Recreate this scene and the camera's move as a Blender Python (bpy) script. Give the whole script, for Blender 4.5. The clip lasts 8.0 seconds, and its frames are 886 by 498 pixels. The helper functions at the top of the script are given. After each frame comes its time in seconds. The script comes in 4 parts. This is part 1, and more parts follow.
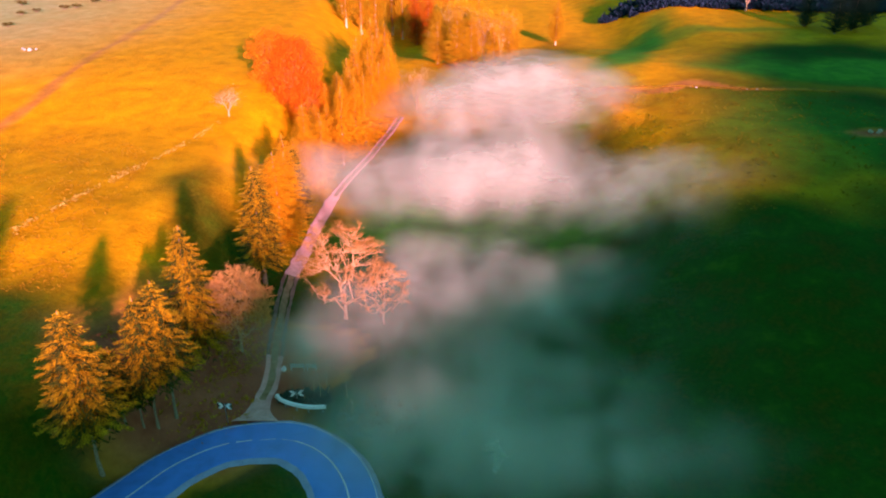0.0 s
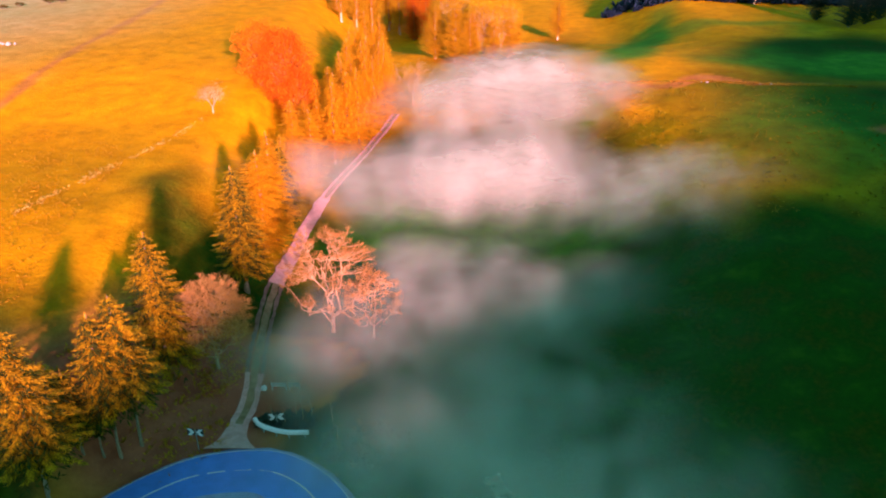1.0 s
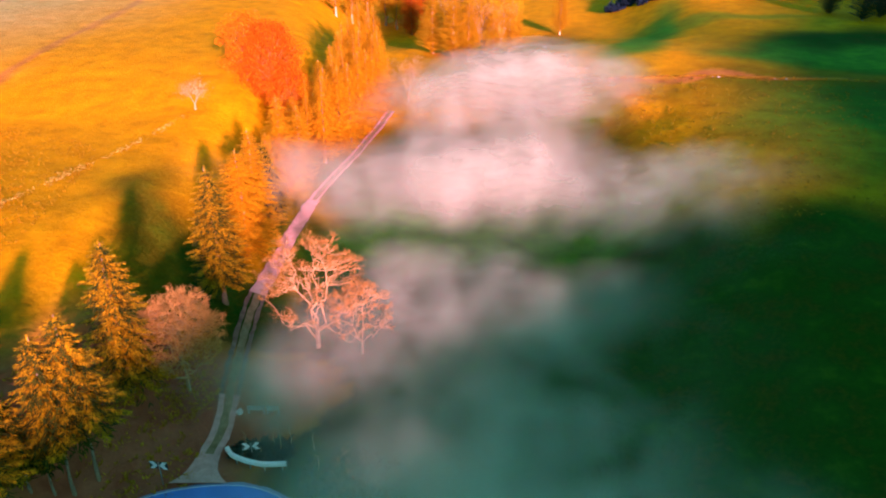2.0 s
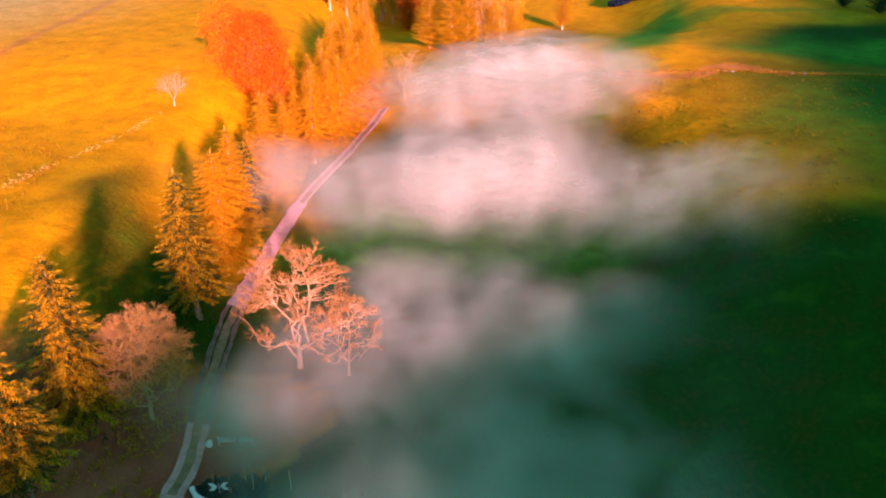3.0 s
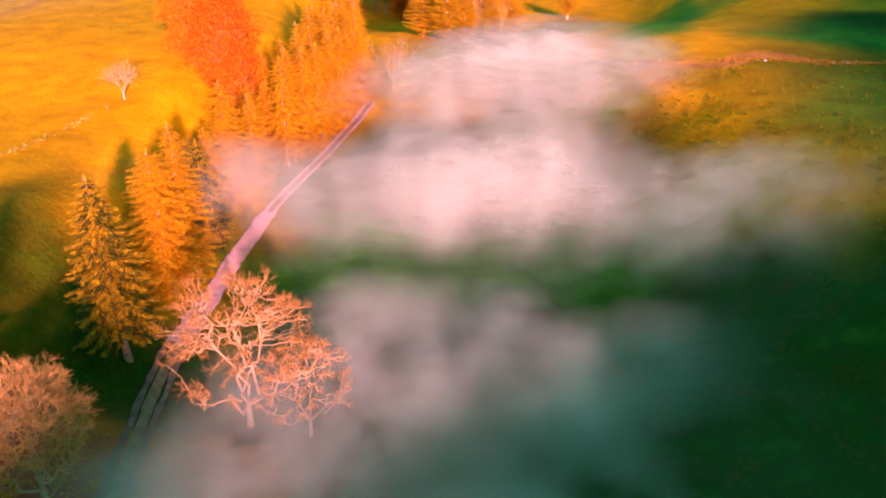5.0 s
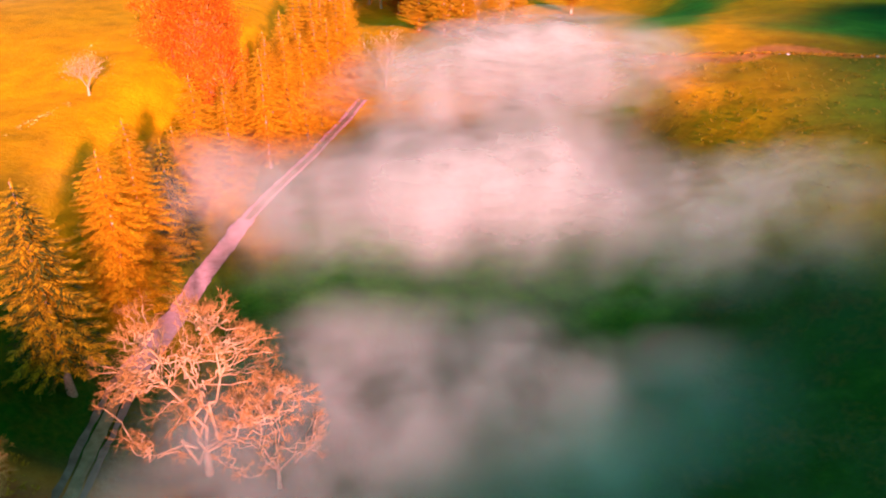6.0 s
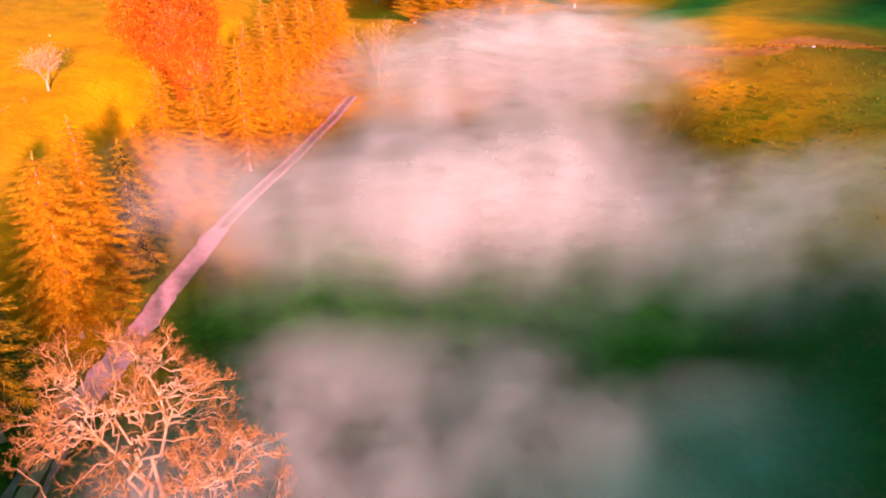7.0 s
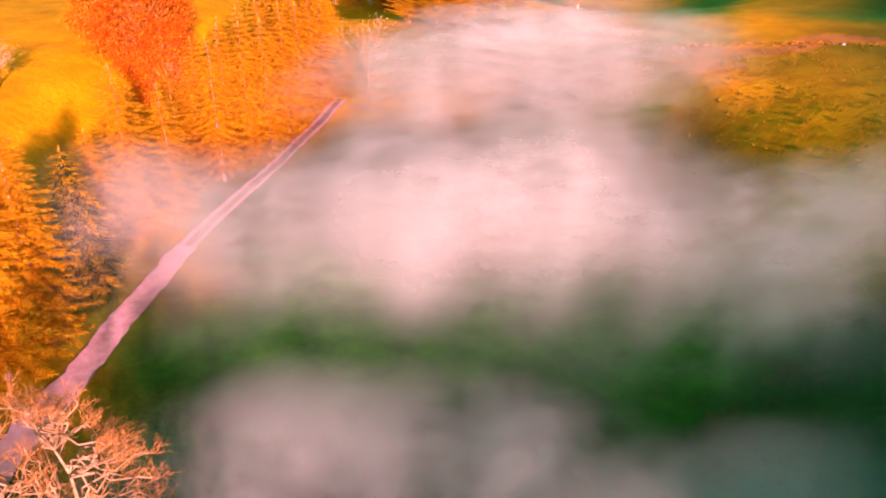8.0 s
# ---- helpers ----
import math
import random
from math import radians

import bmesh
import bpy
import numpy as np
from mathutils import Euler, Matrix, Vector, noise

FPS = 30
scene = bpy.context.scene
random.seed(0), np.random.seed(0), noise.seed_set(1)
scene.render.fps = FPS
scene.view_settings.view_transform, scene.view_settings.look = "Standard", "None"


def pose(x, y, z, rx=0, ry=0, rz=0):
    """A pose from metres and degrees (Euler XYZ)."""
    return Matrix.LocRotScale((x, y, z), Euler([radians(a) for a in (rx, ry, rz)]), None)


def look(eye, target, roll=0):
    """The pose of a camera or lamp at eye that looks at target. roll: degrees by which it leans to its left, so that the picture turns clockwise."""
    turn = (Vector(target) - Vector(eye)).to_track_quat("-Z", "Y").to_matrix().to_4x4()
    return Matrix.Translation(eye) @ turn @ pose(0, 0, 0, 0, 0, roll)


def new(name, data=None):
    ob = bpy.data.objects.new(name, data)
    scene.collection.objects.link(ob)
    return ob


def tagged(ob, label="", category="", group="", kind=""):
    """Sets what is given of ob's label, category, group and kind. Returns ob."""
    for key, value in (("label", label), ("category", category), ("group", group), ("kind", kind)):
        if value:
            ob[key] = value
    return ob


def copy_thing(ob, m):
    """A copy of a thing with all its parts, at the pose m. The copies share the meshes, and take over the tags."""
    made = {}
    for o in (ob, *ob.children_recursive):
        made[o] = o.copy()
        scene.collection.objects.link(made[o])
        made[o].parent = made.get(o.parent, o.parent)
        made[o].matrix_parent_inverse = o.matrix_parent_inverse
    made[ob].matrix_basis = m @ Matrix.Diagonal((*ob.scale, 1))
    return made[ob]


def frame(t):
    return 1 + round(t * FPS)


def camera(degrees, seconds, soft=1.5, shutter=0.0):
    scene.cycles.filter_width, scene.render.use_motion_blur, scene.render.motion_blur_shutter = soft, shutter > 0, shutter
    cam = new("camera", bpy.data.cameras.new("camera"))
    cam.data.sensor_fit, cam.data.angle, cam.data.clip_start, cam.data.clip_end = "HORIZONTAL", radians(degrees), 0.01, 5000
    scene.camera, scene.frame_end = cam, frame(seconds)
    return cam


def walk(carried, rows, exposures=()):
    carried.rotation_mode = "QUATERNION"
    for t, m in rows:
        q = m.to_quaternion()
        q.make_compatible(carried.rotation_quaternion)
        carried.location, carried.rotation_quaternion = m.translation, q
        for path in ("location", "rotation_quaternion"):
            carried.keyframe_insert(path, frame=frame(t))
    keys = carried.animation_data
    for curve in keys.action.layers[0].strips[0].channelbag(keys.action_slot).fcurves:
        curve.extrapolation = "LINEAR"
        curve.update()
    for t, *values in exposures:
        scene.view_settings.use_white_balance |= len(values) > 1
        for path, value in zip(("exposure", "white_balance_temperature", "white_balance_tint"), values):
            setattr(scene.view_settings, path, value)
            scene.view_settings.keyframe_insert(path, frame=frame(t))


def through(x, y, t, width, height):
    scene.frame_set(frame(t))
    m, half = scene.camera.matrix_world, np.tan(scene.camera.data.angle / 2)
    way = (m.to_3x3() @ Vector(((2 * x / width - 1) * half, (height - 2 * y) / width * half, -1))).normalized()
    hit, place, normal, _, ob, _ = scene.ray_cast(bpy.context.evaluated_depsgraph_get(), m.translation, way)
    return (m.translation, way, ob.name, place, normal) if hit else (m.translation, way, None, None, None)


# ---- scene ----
cam = camera(61.7, 8.0, 2.0)
METRES, EYE, TILT, LEAN, TURN = 80.0, 64.0, -27.0, 0.0, 0.0
ROWS = [
    (0.0, 0.0, 0.0, 0.0, -0.0, 0.0, -0.0),
    (0.5, 0.0034, 0.0576, 0.0062, -0.01, -0.02, 0.04),
    (1.0, 0.0076, 0.1193, 0.0133, -0.0, -0.05, 0.06),
    (1.5, 0.0131, 0.1758, 0.021, 0.05, -0.1, 0.1),
    (3.0, 0.0241, 0.3576, 0.0459, 0.01, -0.24, 0.1),
    (3.5, 0.0277, 0.4189, 0.0545, -0.01, -0.27, 0.12),
    (4.0, 0.0318, 0.4802, 0.0635, -0.03, -0.33, 0.14),
    (4.5, 0.0354, 0.5343, 0.0713, -0.02, -0.35, 0.15),
    (6.0, 0.0486, 0.7276, 0.0988, 0.01, -0.36, 0.13),
    (6.5, 0.0516, 0.7918, 0.1076, -0.02, -0.35, 0.13),
    (7.0, 0.0555, 0.8553, 0.1169, -0.02, -0.37, 0.13),
    (7.5, 0.0587, 0.9245, 0.1259, -0.06, -0.15, 0.18),
    (8.0, 0.0618, 0.9889, 0.134, -0.1, 0.21, 0.22),
]
walk(cam, [(t, pose(0, 0, EYE, TILT, LEAN, TURN) @ pose(METRES * x, METRES * y, METRES * z, 90 + pitch, roll, yaw)) for t, x, y, z, yaw, pitch, roll in ROWS])

# ---- world, sun, exposure ----
SUN_ELEVATION, SUN_SIDE = 12.8, 18.5      # degrees above the horizon, degrees to the right of straight behind
world = bpy.data.worlds.new("sky")
scene.world = world
world.use_nodes = True
wn = world.node_tree
sky = wn.nodes.new("ShaderNodeTexSky")
sky.sky_type, sky.sun_disc = "NISHITA", False
sky.sun_elevation, sky.sun_rotation = radians(SUN_ELEVATION), radians(180 - SUN_SIDE)
sky.air_density, sky.dust_density, sky.ozone_density = 1.0, 0.3, 3.0
tone = wn.nodes.new("ShaderNodeMix")       # the clear northern sky opposite the sun is a little greener
tone.data_type, tone.blend_type = "RGBA", "MULTIPLY"
tone.inputs["Factor"].default_value, tone.inputs["B"].default_value = 1.0, (0.47, 1.06, 0.64, 1.0)
wn.links.new(sky.outputs[0], tone.inputs["A"])
wn.links.new(tone.outputs["Result"], wn.nodes["Background"].inputs[0])
wn.nodes["Background"].inputs[1].default_value = 0.085

SUN_DIR = Vector((math.sin(radians(SUN_SIDE)) * math.cos(radians(SUN_ELEVATION)),
                  -math.cos(radians(SUN_SIDE)) * math.cos(radians(SUN_ELEVATION)), math.sin(radians(SUN_ELEVATION))))
lamp = bpy.data.lights.new("sun", "SUN")
lamp.energy, lamp.angle, lamp.color = 5.0, radians(2.0), (1.0, 0.50, 0.68)
sun = new("sun", lamp)
sun.matrix_world = look(SUN_DIR * 900, (0, 0, 0))
scene.view_settings.exposure = 2.0
scene.cycles.transparent_max_bounces = 32       # the mist lies in several thin sheets


# ---- materials ----
class Nodes:
    """A small shorthand for building a node material."""

    def __init__(self, name):
        self.mat = bpy.data.materials.new(name)
        self.mat.use_nodes = True
        self.tree = self.mat.node_tree
        self.bsdf = self.tree.nodes["Principled BSDF"]
        self.out = self.tree.nodes["Material Output"]

    def add(self, kind, **values):
        n = self.tree.nodes.new("ShaderNode" + kind)
        for key, value in values.items():
            n.inputs[key].default_value = value
        return n

    def link(self, a, b):
        self.tree.links.new(a, b)

    def noise(self, scale, detail=4.0, rough=0.6, coords=None):
        n = self.add("TexNoise", Scale=scale, Detail=detail, Roughness=rough)
        if coords is None:
            coords = self.position()
        self.link(coords, n.inputs["Vector"])
        return n.outputs["Fac"]

    def position(self):
        return self.add("NewGeometry").outputs["Position"]

    def ramp(self, fac, stops):
        r = self.add("ValToRGB")
        e = r.color_ramp.elements
        while len(e) < len(stops):
            e.new(0.5)
        for item, (place, colour) in zip(e, stops):
            item.position, item.color = place, (*colour, 1.0)
        self.link(fac, r.inputs["Fac"])
        return r.outputs["Color"]

    def mix(self, fac, a, b, mode="MIX"):
        m = self.tree.nodes.new("ShaderNodeMix")
        m.data_type, m.blend_type = "RGBA", mode
        for value, socket in ((fac, m.inputs["Factor"]), (a, m.inputs["A"]), (b, m.inputs["B"])):
            if isinstance(value, (int, float)):
                socket.default_value = value
            elif isinstance(value, tuple):
                socket.default_value = (*value, 1.0)
            else:
                self.link(value, socket)
        return m.outputs["Result"]

    def math(self, op, a, b=0.0, clamp=False):
        m = self.tree.nodes.new("ShaderNodeMath")
        m.operation, m.use_clamp = op, clamp
        for value, socket in ((a, m.inputs[0]), (b, m.inputs[1])):
            if isinstance(value, (int, float)):
                socket.default_value = value
            else:
                self.link(value, socket)
        return m.outputs[0]

    def bump(self, height, distance, strength=0.6):
        b = self.add("Bump", Strength=strength, Distance=distance)
        self.link(height, b.inputs["Height"])
        self.link(b.outputs["Normal"], self.bsdf.inputs["Normal"])

    def done(self, colour, rough=0.9, metal=0.0, gloss=0.2):
        if isinstance(colour, tuple):
            self.bsdf.inputs["Base Color"].default_value = (*colour, 1.0)
        else:
            self.link(colour, self.bsdf.inputs["Base Color"])
        if isinstance(rough, (int, float)):
            self.bsdf.inputs["Roughness"].default_value = rough
        else:
            self.link(rough, self.bsdf.inputs["Roughness"])
        self.bsdf.inputs["Metallic"].default_value = metal
        self.bsdf.inputs["Specular IOR Level"].default_value = gloss
        return self.mat


def leaf_material(name, dark, mid, light, through=0.25):
    """Foliage: every clump has its own tint, and some light passes through."""
    n = Nodes(name)
    tint = n.add("NewGeometry").outputs["Random Per Island"]
    patch = n.noise(0.35, 3)
    fac = n.math("ADD", n.math("MULTIPLY", tint, 0.55), n.math("MULTIPLY", patch, 0.45))
    colour = n.ramp(fac, [(0.15, dark), (0.5, mid), (0.85, light)])
    n.done(colour, 0.75, gloss=0.15)
    lucid = n.add("BsdfTranslucent")
    n.link(colour, lucid.inputs["Color"])
    both = n.add("MixShader", Fac=through)
    n.link(n.bsdf.outputs[0], both.inputs[1])
    n.link(lucid.outputs[0], both.inputs[2])
    n.link(both.outputs[0], n.out.inputs["Surface"])
    return n.mat


def bark_material(name, dark, light, scale=6.0):
    n = Nodes(name)
    f = n.noise(scale, 6, 0.7)
    n.bump(n.noise(scale * 3, 4), 0.04)
    return n.done(n.ramp(f, [(0.3, dark), (0.7, light)]), 0.9)


def plain_material(name, a, b, scale, rough=0.6, metal=0.0, gloss=0.4, relief=0.01):
    n = Nodes(name)
    n.bump(n.noise(scale * 4, 4), relief, 0.5)
    return n.done(n.ramp(n.noise(scale, 5), [(0.3, a), (0.7, b)]), rough, metal, gloss)


def ground_material():
    """Meadow: golden autumn grass with rusty and frosted stretches of their own shape; dark green is rich grass and
    painted shade.
    """
    n = Nodes("meadow")
    fine, mid, wide = n.noise(1.6, 6, 0.7), n.noise(0.22, 5, 0.65), n.noise(0.03, 4)
    gold = n.ramp(mid, [(0.25, (0.46, 0.175, 0.001)), (0.5, (0.68, 0.268, 0.001)), (0.75, (0.82, 0.350, 0.002))])
    # dark green: rich grass, and shade painted into the ground cover
    lush_shade = n.ramp(mid, [(0.3, (0.006, 0.034, 0.002)), (0.6, (0.013, 0.064, 0.003)), (0.8, (0.04, 0.10, 0.004))])
    rust = n.ramp(mid, [(0.3, (0.30, 0.050, 0.040)), (0.7, (0.48, 0.13, 0.075))])
    fresh = n.ramp(mid, [(0.3, (0.025, 0.15, 0.014)), (0.7, (0.09, 0.27, 0.02))])
    frost = n.ramp(mid, [(0.3, (0.40, 0.33, 0.14)), (0.7, (0.50, 0.43, 0.24))])
    cover = n.add("Attribute")
    cover.attribute_name = "cover"
    split = n.tree.nodes.new("ShaderNodeSeparateColor")
    n.link(cover.outputs["Color"], split.inputs[0])
    edge = n.math("MULTIPLY", n.math("SUBTRACT", n.math("ADD", mid, n.math("MULTIPLY", fine, 0.5)), 0.75), 0.7)
    c = gold
    for channel, colour in (("Green", lush_shade), ("Alpha", fresh), ("Red", rust), ("Blue", frost)):
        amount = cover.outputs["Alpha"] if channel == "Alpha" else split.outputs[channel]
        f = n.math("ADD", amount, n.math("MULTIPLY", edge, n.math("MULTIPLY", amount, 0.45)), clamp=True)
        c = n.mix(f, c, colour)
    c = n.mix(n.math("MULTIPLY", n.math("SUBTRACT", fine, 0.35), 1.1, clamp=True), c, n.mix(1.0, c, (0.55, 0.62, 0.6), "MULTIPLY"))
    c = n.mix(n.math("MULTIPLY", n.math("SUBTRACT", wide, 0.45), 1.6, clamp=True), c, n.mix(1.0, c, (0.8, 0.95, 0.8), "MULTIPLY"))
    n.bump(n.math("ADD", n.math("MULTIPLY", fine, 0.5), mid), 0.5, 0.7)
    return n.done(c, 0.95, gloss=0.05)


def asphalt_material():
    n = Nodes("asphalt")
    f = n.noise(0.5, 5, 0.6)
    n.bump(n.noise(30, 3), 0.01, 0.4)
    c = n.ramp(f, [(0.3, (0.04, 0.165, 0.60)), (0.7, (0.07, 0.23, 0.80))])
    return n.done(c, n.math("ADD", n.math("MULTIPLY", f, 0.3), 0.35), gloss=0.6)


def mist_material():
    """Ground mist: a soft white scatter, thick or thin by the density of each sheet, torn into wisps where it is thin."""
    n = Nodes("mist")
    att = n.add("Attribute")
    att.attribute_name = "thickness"
    stretch = n.add("Mapping", Scale=(0.85, 1.0, 0.8))
    n.link(n.position(), stretch.inputs["Vector"])
    wide, fine = n.noise(0.085, 5, 0.58, stretch.outputs[0]), n.noise(0.24, 6, 0.65, stretch.outputs[0])
    wisps = n.math("ADD", n.math("MULTIPLY", wide, 0.5), n.math("MULTIPLY", fine, 0.5))
    tear = n.math("SUBTRACT", 7.5, n.math("MULTIPLY", att.outputs["Fac"], 10.0))
    soft = n.math("ADD", n.math("MULTIPLY", n.math("SUBTRACT", wisps, 0.5), tear), 0.88, clamp=True)
    alpha = n.math("MULTIPLY", att.outputs["Fac"], soft, clamp=True)
    white = n.add("BsdfDiffuse", Color=(0.76, 0.68, 0.56, 1))
    downward = n.add("BsdfTranslucent", Color=(0.82, 0.72, 0.59, 1))
    scatter_both = n.add("MixShader", Fac=0.3)
    n.link(white.outputs[0], scatter_both.inputs[1])
    n.link(downward.outputs[0], scatter_both.inputs[2])
    clear = n.add("BsdfTransparent")
    m = n.add("MixShader")
    n.link(alpha, m.inputs[0])
    n.link(clear.outputs[0], m.inputs[1])
    n.link(scatter_both.outputs[0], m.inputs[2])
    n.link(m.outputs[0], n.out.inputs["Surface"])
    return n.mat


MEADOW, ASPHALT, MIST = ground_material(), asphalt_material(), mist_material()
NEEDLES = leaf_material("spruce_needles", (0.045, 0.032, 0.003), (0.46, 0.215, 0.004), (0.84, 0.40, 0.006), 0.12)
# spruce needles again, darkened to paint the shade inside the crowns
SHADE_NEEDLES = leaf_material("shade_needles", (0.02, 0.024, 0.003), (0.05, 0.05, 0.004), (0.10, 0.085, 0.005), 0.05)
GOLD_NEEDLES = leaf_material("golden_needles", (0.34, 0.140, 0.003), (0.70, 0.300, 0.004), (0.86, 0.43, 0.008), 0.3)
RED_LEAVES = leaf_material("red_leaves", (0.44, 0.0684, 0.003), (0.64, 0.137, 0.003), (0.74, 0.239, 0.005))
ORANGE_LEAVES = leaf_material("orange_leaves", (0.46, 0.103, 0.003), (0.66, 0.194, 0.004), (0.74, 0.296, 0.008))
GOLD_LEAVES = leaf_material("gold_leaves", (0.4, 0.171, 0.004), (0.62, 0.308, 0.006), (0.74, 0.433, 0.015))
RUST_LEAVES = leaf_material("rust_twig_leaves", (0.3, 0.103, 0.03), (0.46, 0.171, 0.05), (0.58, 0.251, 0.08))
PEACH_TWIGS = leaf_material("peach_twigs", (0.40, 0.20, 0.05), (0.58, 0.33, 0.10), (0.70, 0.45, 0.18))
OLIVE_SHRUB = leaf_material("olive_shrub", (0.05, 0.035, 0.006), (0.10, 0.07, 0.012), (0.20, 0.13, 0.02))
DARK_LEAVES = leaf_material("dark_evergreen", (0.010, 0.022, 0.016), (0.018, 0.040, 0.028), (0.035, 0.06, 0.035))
# dark evergreen for the far wood, with a blue cast painted into its leaves
BLUE_CAST_WOOD = leaf_material("blue_cast_evergreen", (0.010, 0.018, 0.034), (0.016, 0.030, 0.055), (0.026, 0.045, 0.075))
DRY_GRASS = leaf_material("dry_grass", (0.22, 0.11, 0.004), (0.44, 0.19, 0.005), (0.64, 0.28, 0.008))
OLIVE_GRASS = leaf_material("olive_grass", (0.10, 0.075, 0.004), (0.20, 0.13, 0.005), (0.36, 0.21, 0.008))
PALE_GRASS = leaf_material("pale_dead_grass", (0.46, 0.26, 0.03), (0.64, 0.39, 0.07), (0.76, 0.51, 0.13))
BRACKEN = leaf_material("rusty_bracken", (0.26, 0.0912, 0.006), (0.5, 0.217, 0.01), (0.62, 0.308, 0.03))
BARK = bark_material("spruce_bark", (0.16, 0.09, 0.06), (0.42, 0.28, 0.20))
TWIG_BARK = bark_material("twig_bark", (0.27, 0.105, 0.022), (0.47, 0.20, 0.05), 3.0)
RUSTY_TWIG = bark_material("rusty_twig", (0.46, 0.185, 0.045), (0.70, 0.34, 0.10), 3.0)
PALE_BARK = bark_material("pale_bark", (0.35, 0.20, 0.11), (0.58, 0.39, 0.24), 4.0)
LIMB_BARK = bark_material("limb_bark", (0.36, 0.185, 0.08), (0.58, 0.33, 0.16), 4.0)
GRAVEL = plain_material("pale_gravel", (0.52, 0.24, 0.23), (0.72, 0.38, 0.37), 1.2, 0.95, gloss=0.1, relief=0.03)
TRACK_GRASS = plain_material("worn_grass", (0.20, 0.12, 0.06), (0.36, 0.22, 0.14), 1.0, 0.95, gloss=0.05, relief=0.05)
DIRT = plain_material("trodden_dirt", (0.16, 0.085, 0.070), (0.30, 0.17, 0.14), 0.8, 0.95, gloss=0.05, relief=0.04)
VERGE = plain_material("dusty_verge", (0.24, 0.23, 0.40), (0.36, 0.34, 0.52), 0.8, 0.95, gloss=0.1, relief=0.04)
WHITE_PAINT = plain_material("white_paint", (0.84, 0.72, 0.80), (0.92, 0.82, 0.88), 3.0, 0.5)
WORN_LINE = plain_material("worn_line_paint", (0.64, 0.54, 0.62), (0.88, 0.80, 0.85), 2.0, 0.7)
BLACK_PAINT = plain_material("black_paint", (0.02, 0.02, 0.025), (0.04, 0.04, 0.045), 3.0, 0.5)
STEEL = plain_material("galvanised_steel", (0.35, 0.36, 0.38), (0.5, 0.51, 0.53), 5.0, 0.45, 0.8)
WOOD = plain_material("weathered_board", (0.45, 0.40, 0.42), (0.66, 0.60, 0.62), 4.0, 0.85)
STONE = plain_material("pale_stone", (0.26, 0.20, 0.16), (0.46, 0.38, 0.31), 2.0, 0.9, relief=0.05)


# ---- the lie of the land ----
def ss(a, b, x):
    u = np.clip((np.asarray(x, float) - a) / (b - a), 0, 1)
    return u * u * (3 - 2 * u)


# unseen ridge added behind the eye; its crest is set by the shade wanted
SHADE_RIDGE_V = (-260, -60, -27, -24, -20, -10, -6, 0.5, 3, 8, 9.5, 11, 17, 22, 33, 43, 60, 75, 87, 102, 118, 130, 145, 161, 320)
SHADE_RIDGE_H = (84, 84, 84, 82.5, 81, 80, 82.5, 82, 87, 87, 80, 75.5, 72.5, 74.5, 76.5, 78.5, 81.5, 85, 87, 89.5, 94.5, 99, 106, 113, 140)
HOLLOW_Y = (72, 78, 84, 95, 110, 125, 140, 155, 170, 185, 200, 218, 240)
HOLLOW_DEPTH = (0, 0.7, 1.1, 1.8, 3.9, 6.0, 8.0, 9.0, 9.1, 8.9, 7.4, 2.5, 0)
HAIRPIN = [(-50, 36), (-43.5, 47), (-38.3, 55), (-34.5, 62.2), (-32.3, 66.3), (-29.6, 69.2), (-26.6, 71.1), (-22, 72.0), (-18.4, 71.6), (-14.4, 69.0), (-11.9, 65.6),
           (-10.4, 61), (-9.7, 54), (-10.5, 44), (-13, 30)]
ROAD_Y, ROAD_H = (30, 48, 58, 66, 72), (4.5, 3.2, 2.0, 0.9, 0.2)      # the left arm of the bend climbs towards the eye


def valley_sides(x, y):
    """The slopes round the valley, as if it had no hollow; the mist lies about level with them."""
    z = 13.5 * ss(70, 205, y)
    z = z + 13.0 * ss(22, 50, -x) * (1 - 0.70 * ss(95, 165, y)) * ss(20, 75, y)
    return z + 8.0 * ss(22, 62, x) * (1 - 0.75 * ss(125, 195, y)) * ss(30, 100, y)


def hollow(x, y):
    """How deep the hollow with the farm track is cut below the slopes."""
    bank = 1 - ss(165, 187, y)                # the far end has the steeper bank
    u = np.clip((x - 14 - 4 * bank) / (20 + 16 * bank), 0, 1)
    return np.interp(y, HOLLOW_Y, HOLLOW_DEPTH) * (1 - ss(27, 46, -x)) * (1 - u * u * (3 - 2 * u))


def road_shelf(x, y):
    """1 on the level shelf of the road's left arm, 0 away from it."""
    far = np.full(np.shape(x), 1e9)
    for (ax, ay), (bx, by) in zip(HAIRPIN[:7], HAIRPIN[1:8]):
        dx, dy = bx - ax, by - ay
        k = np.clip(((x - ax) * dx + (y - ay) * dy) / (dx * dx + dy * dy), 0, 1)
        far = np.minimum(far, np.hypot(x - ax - k * dx, y - ay - k * dy))
    return 1 - ss(5.0, 12.0, far)


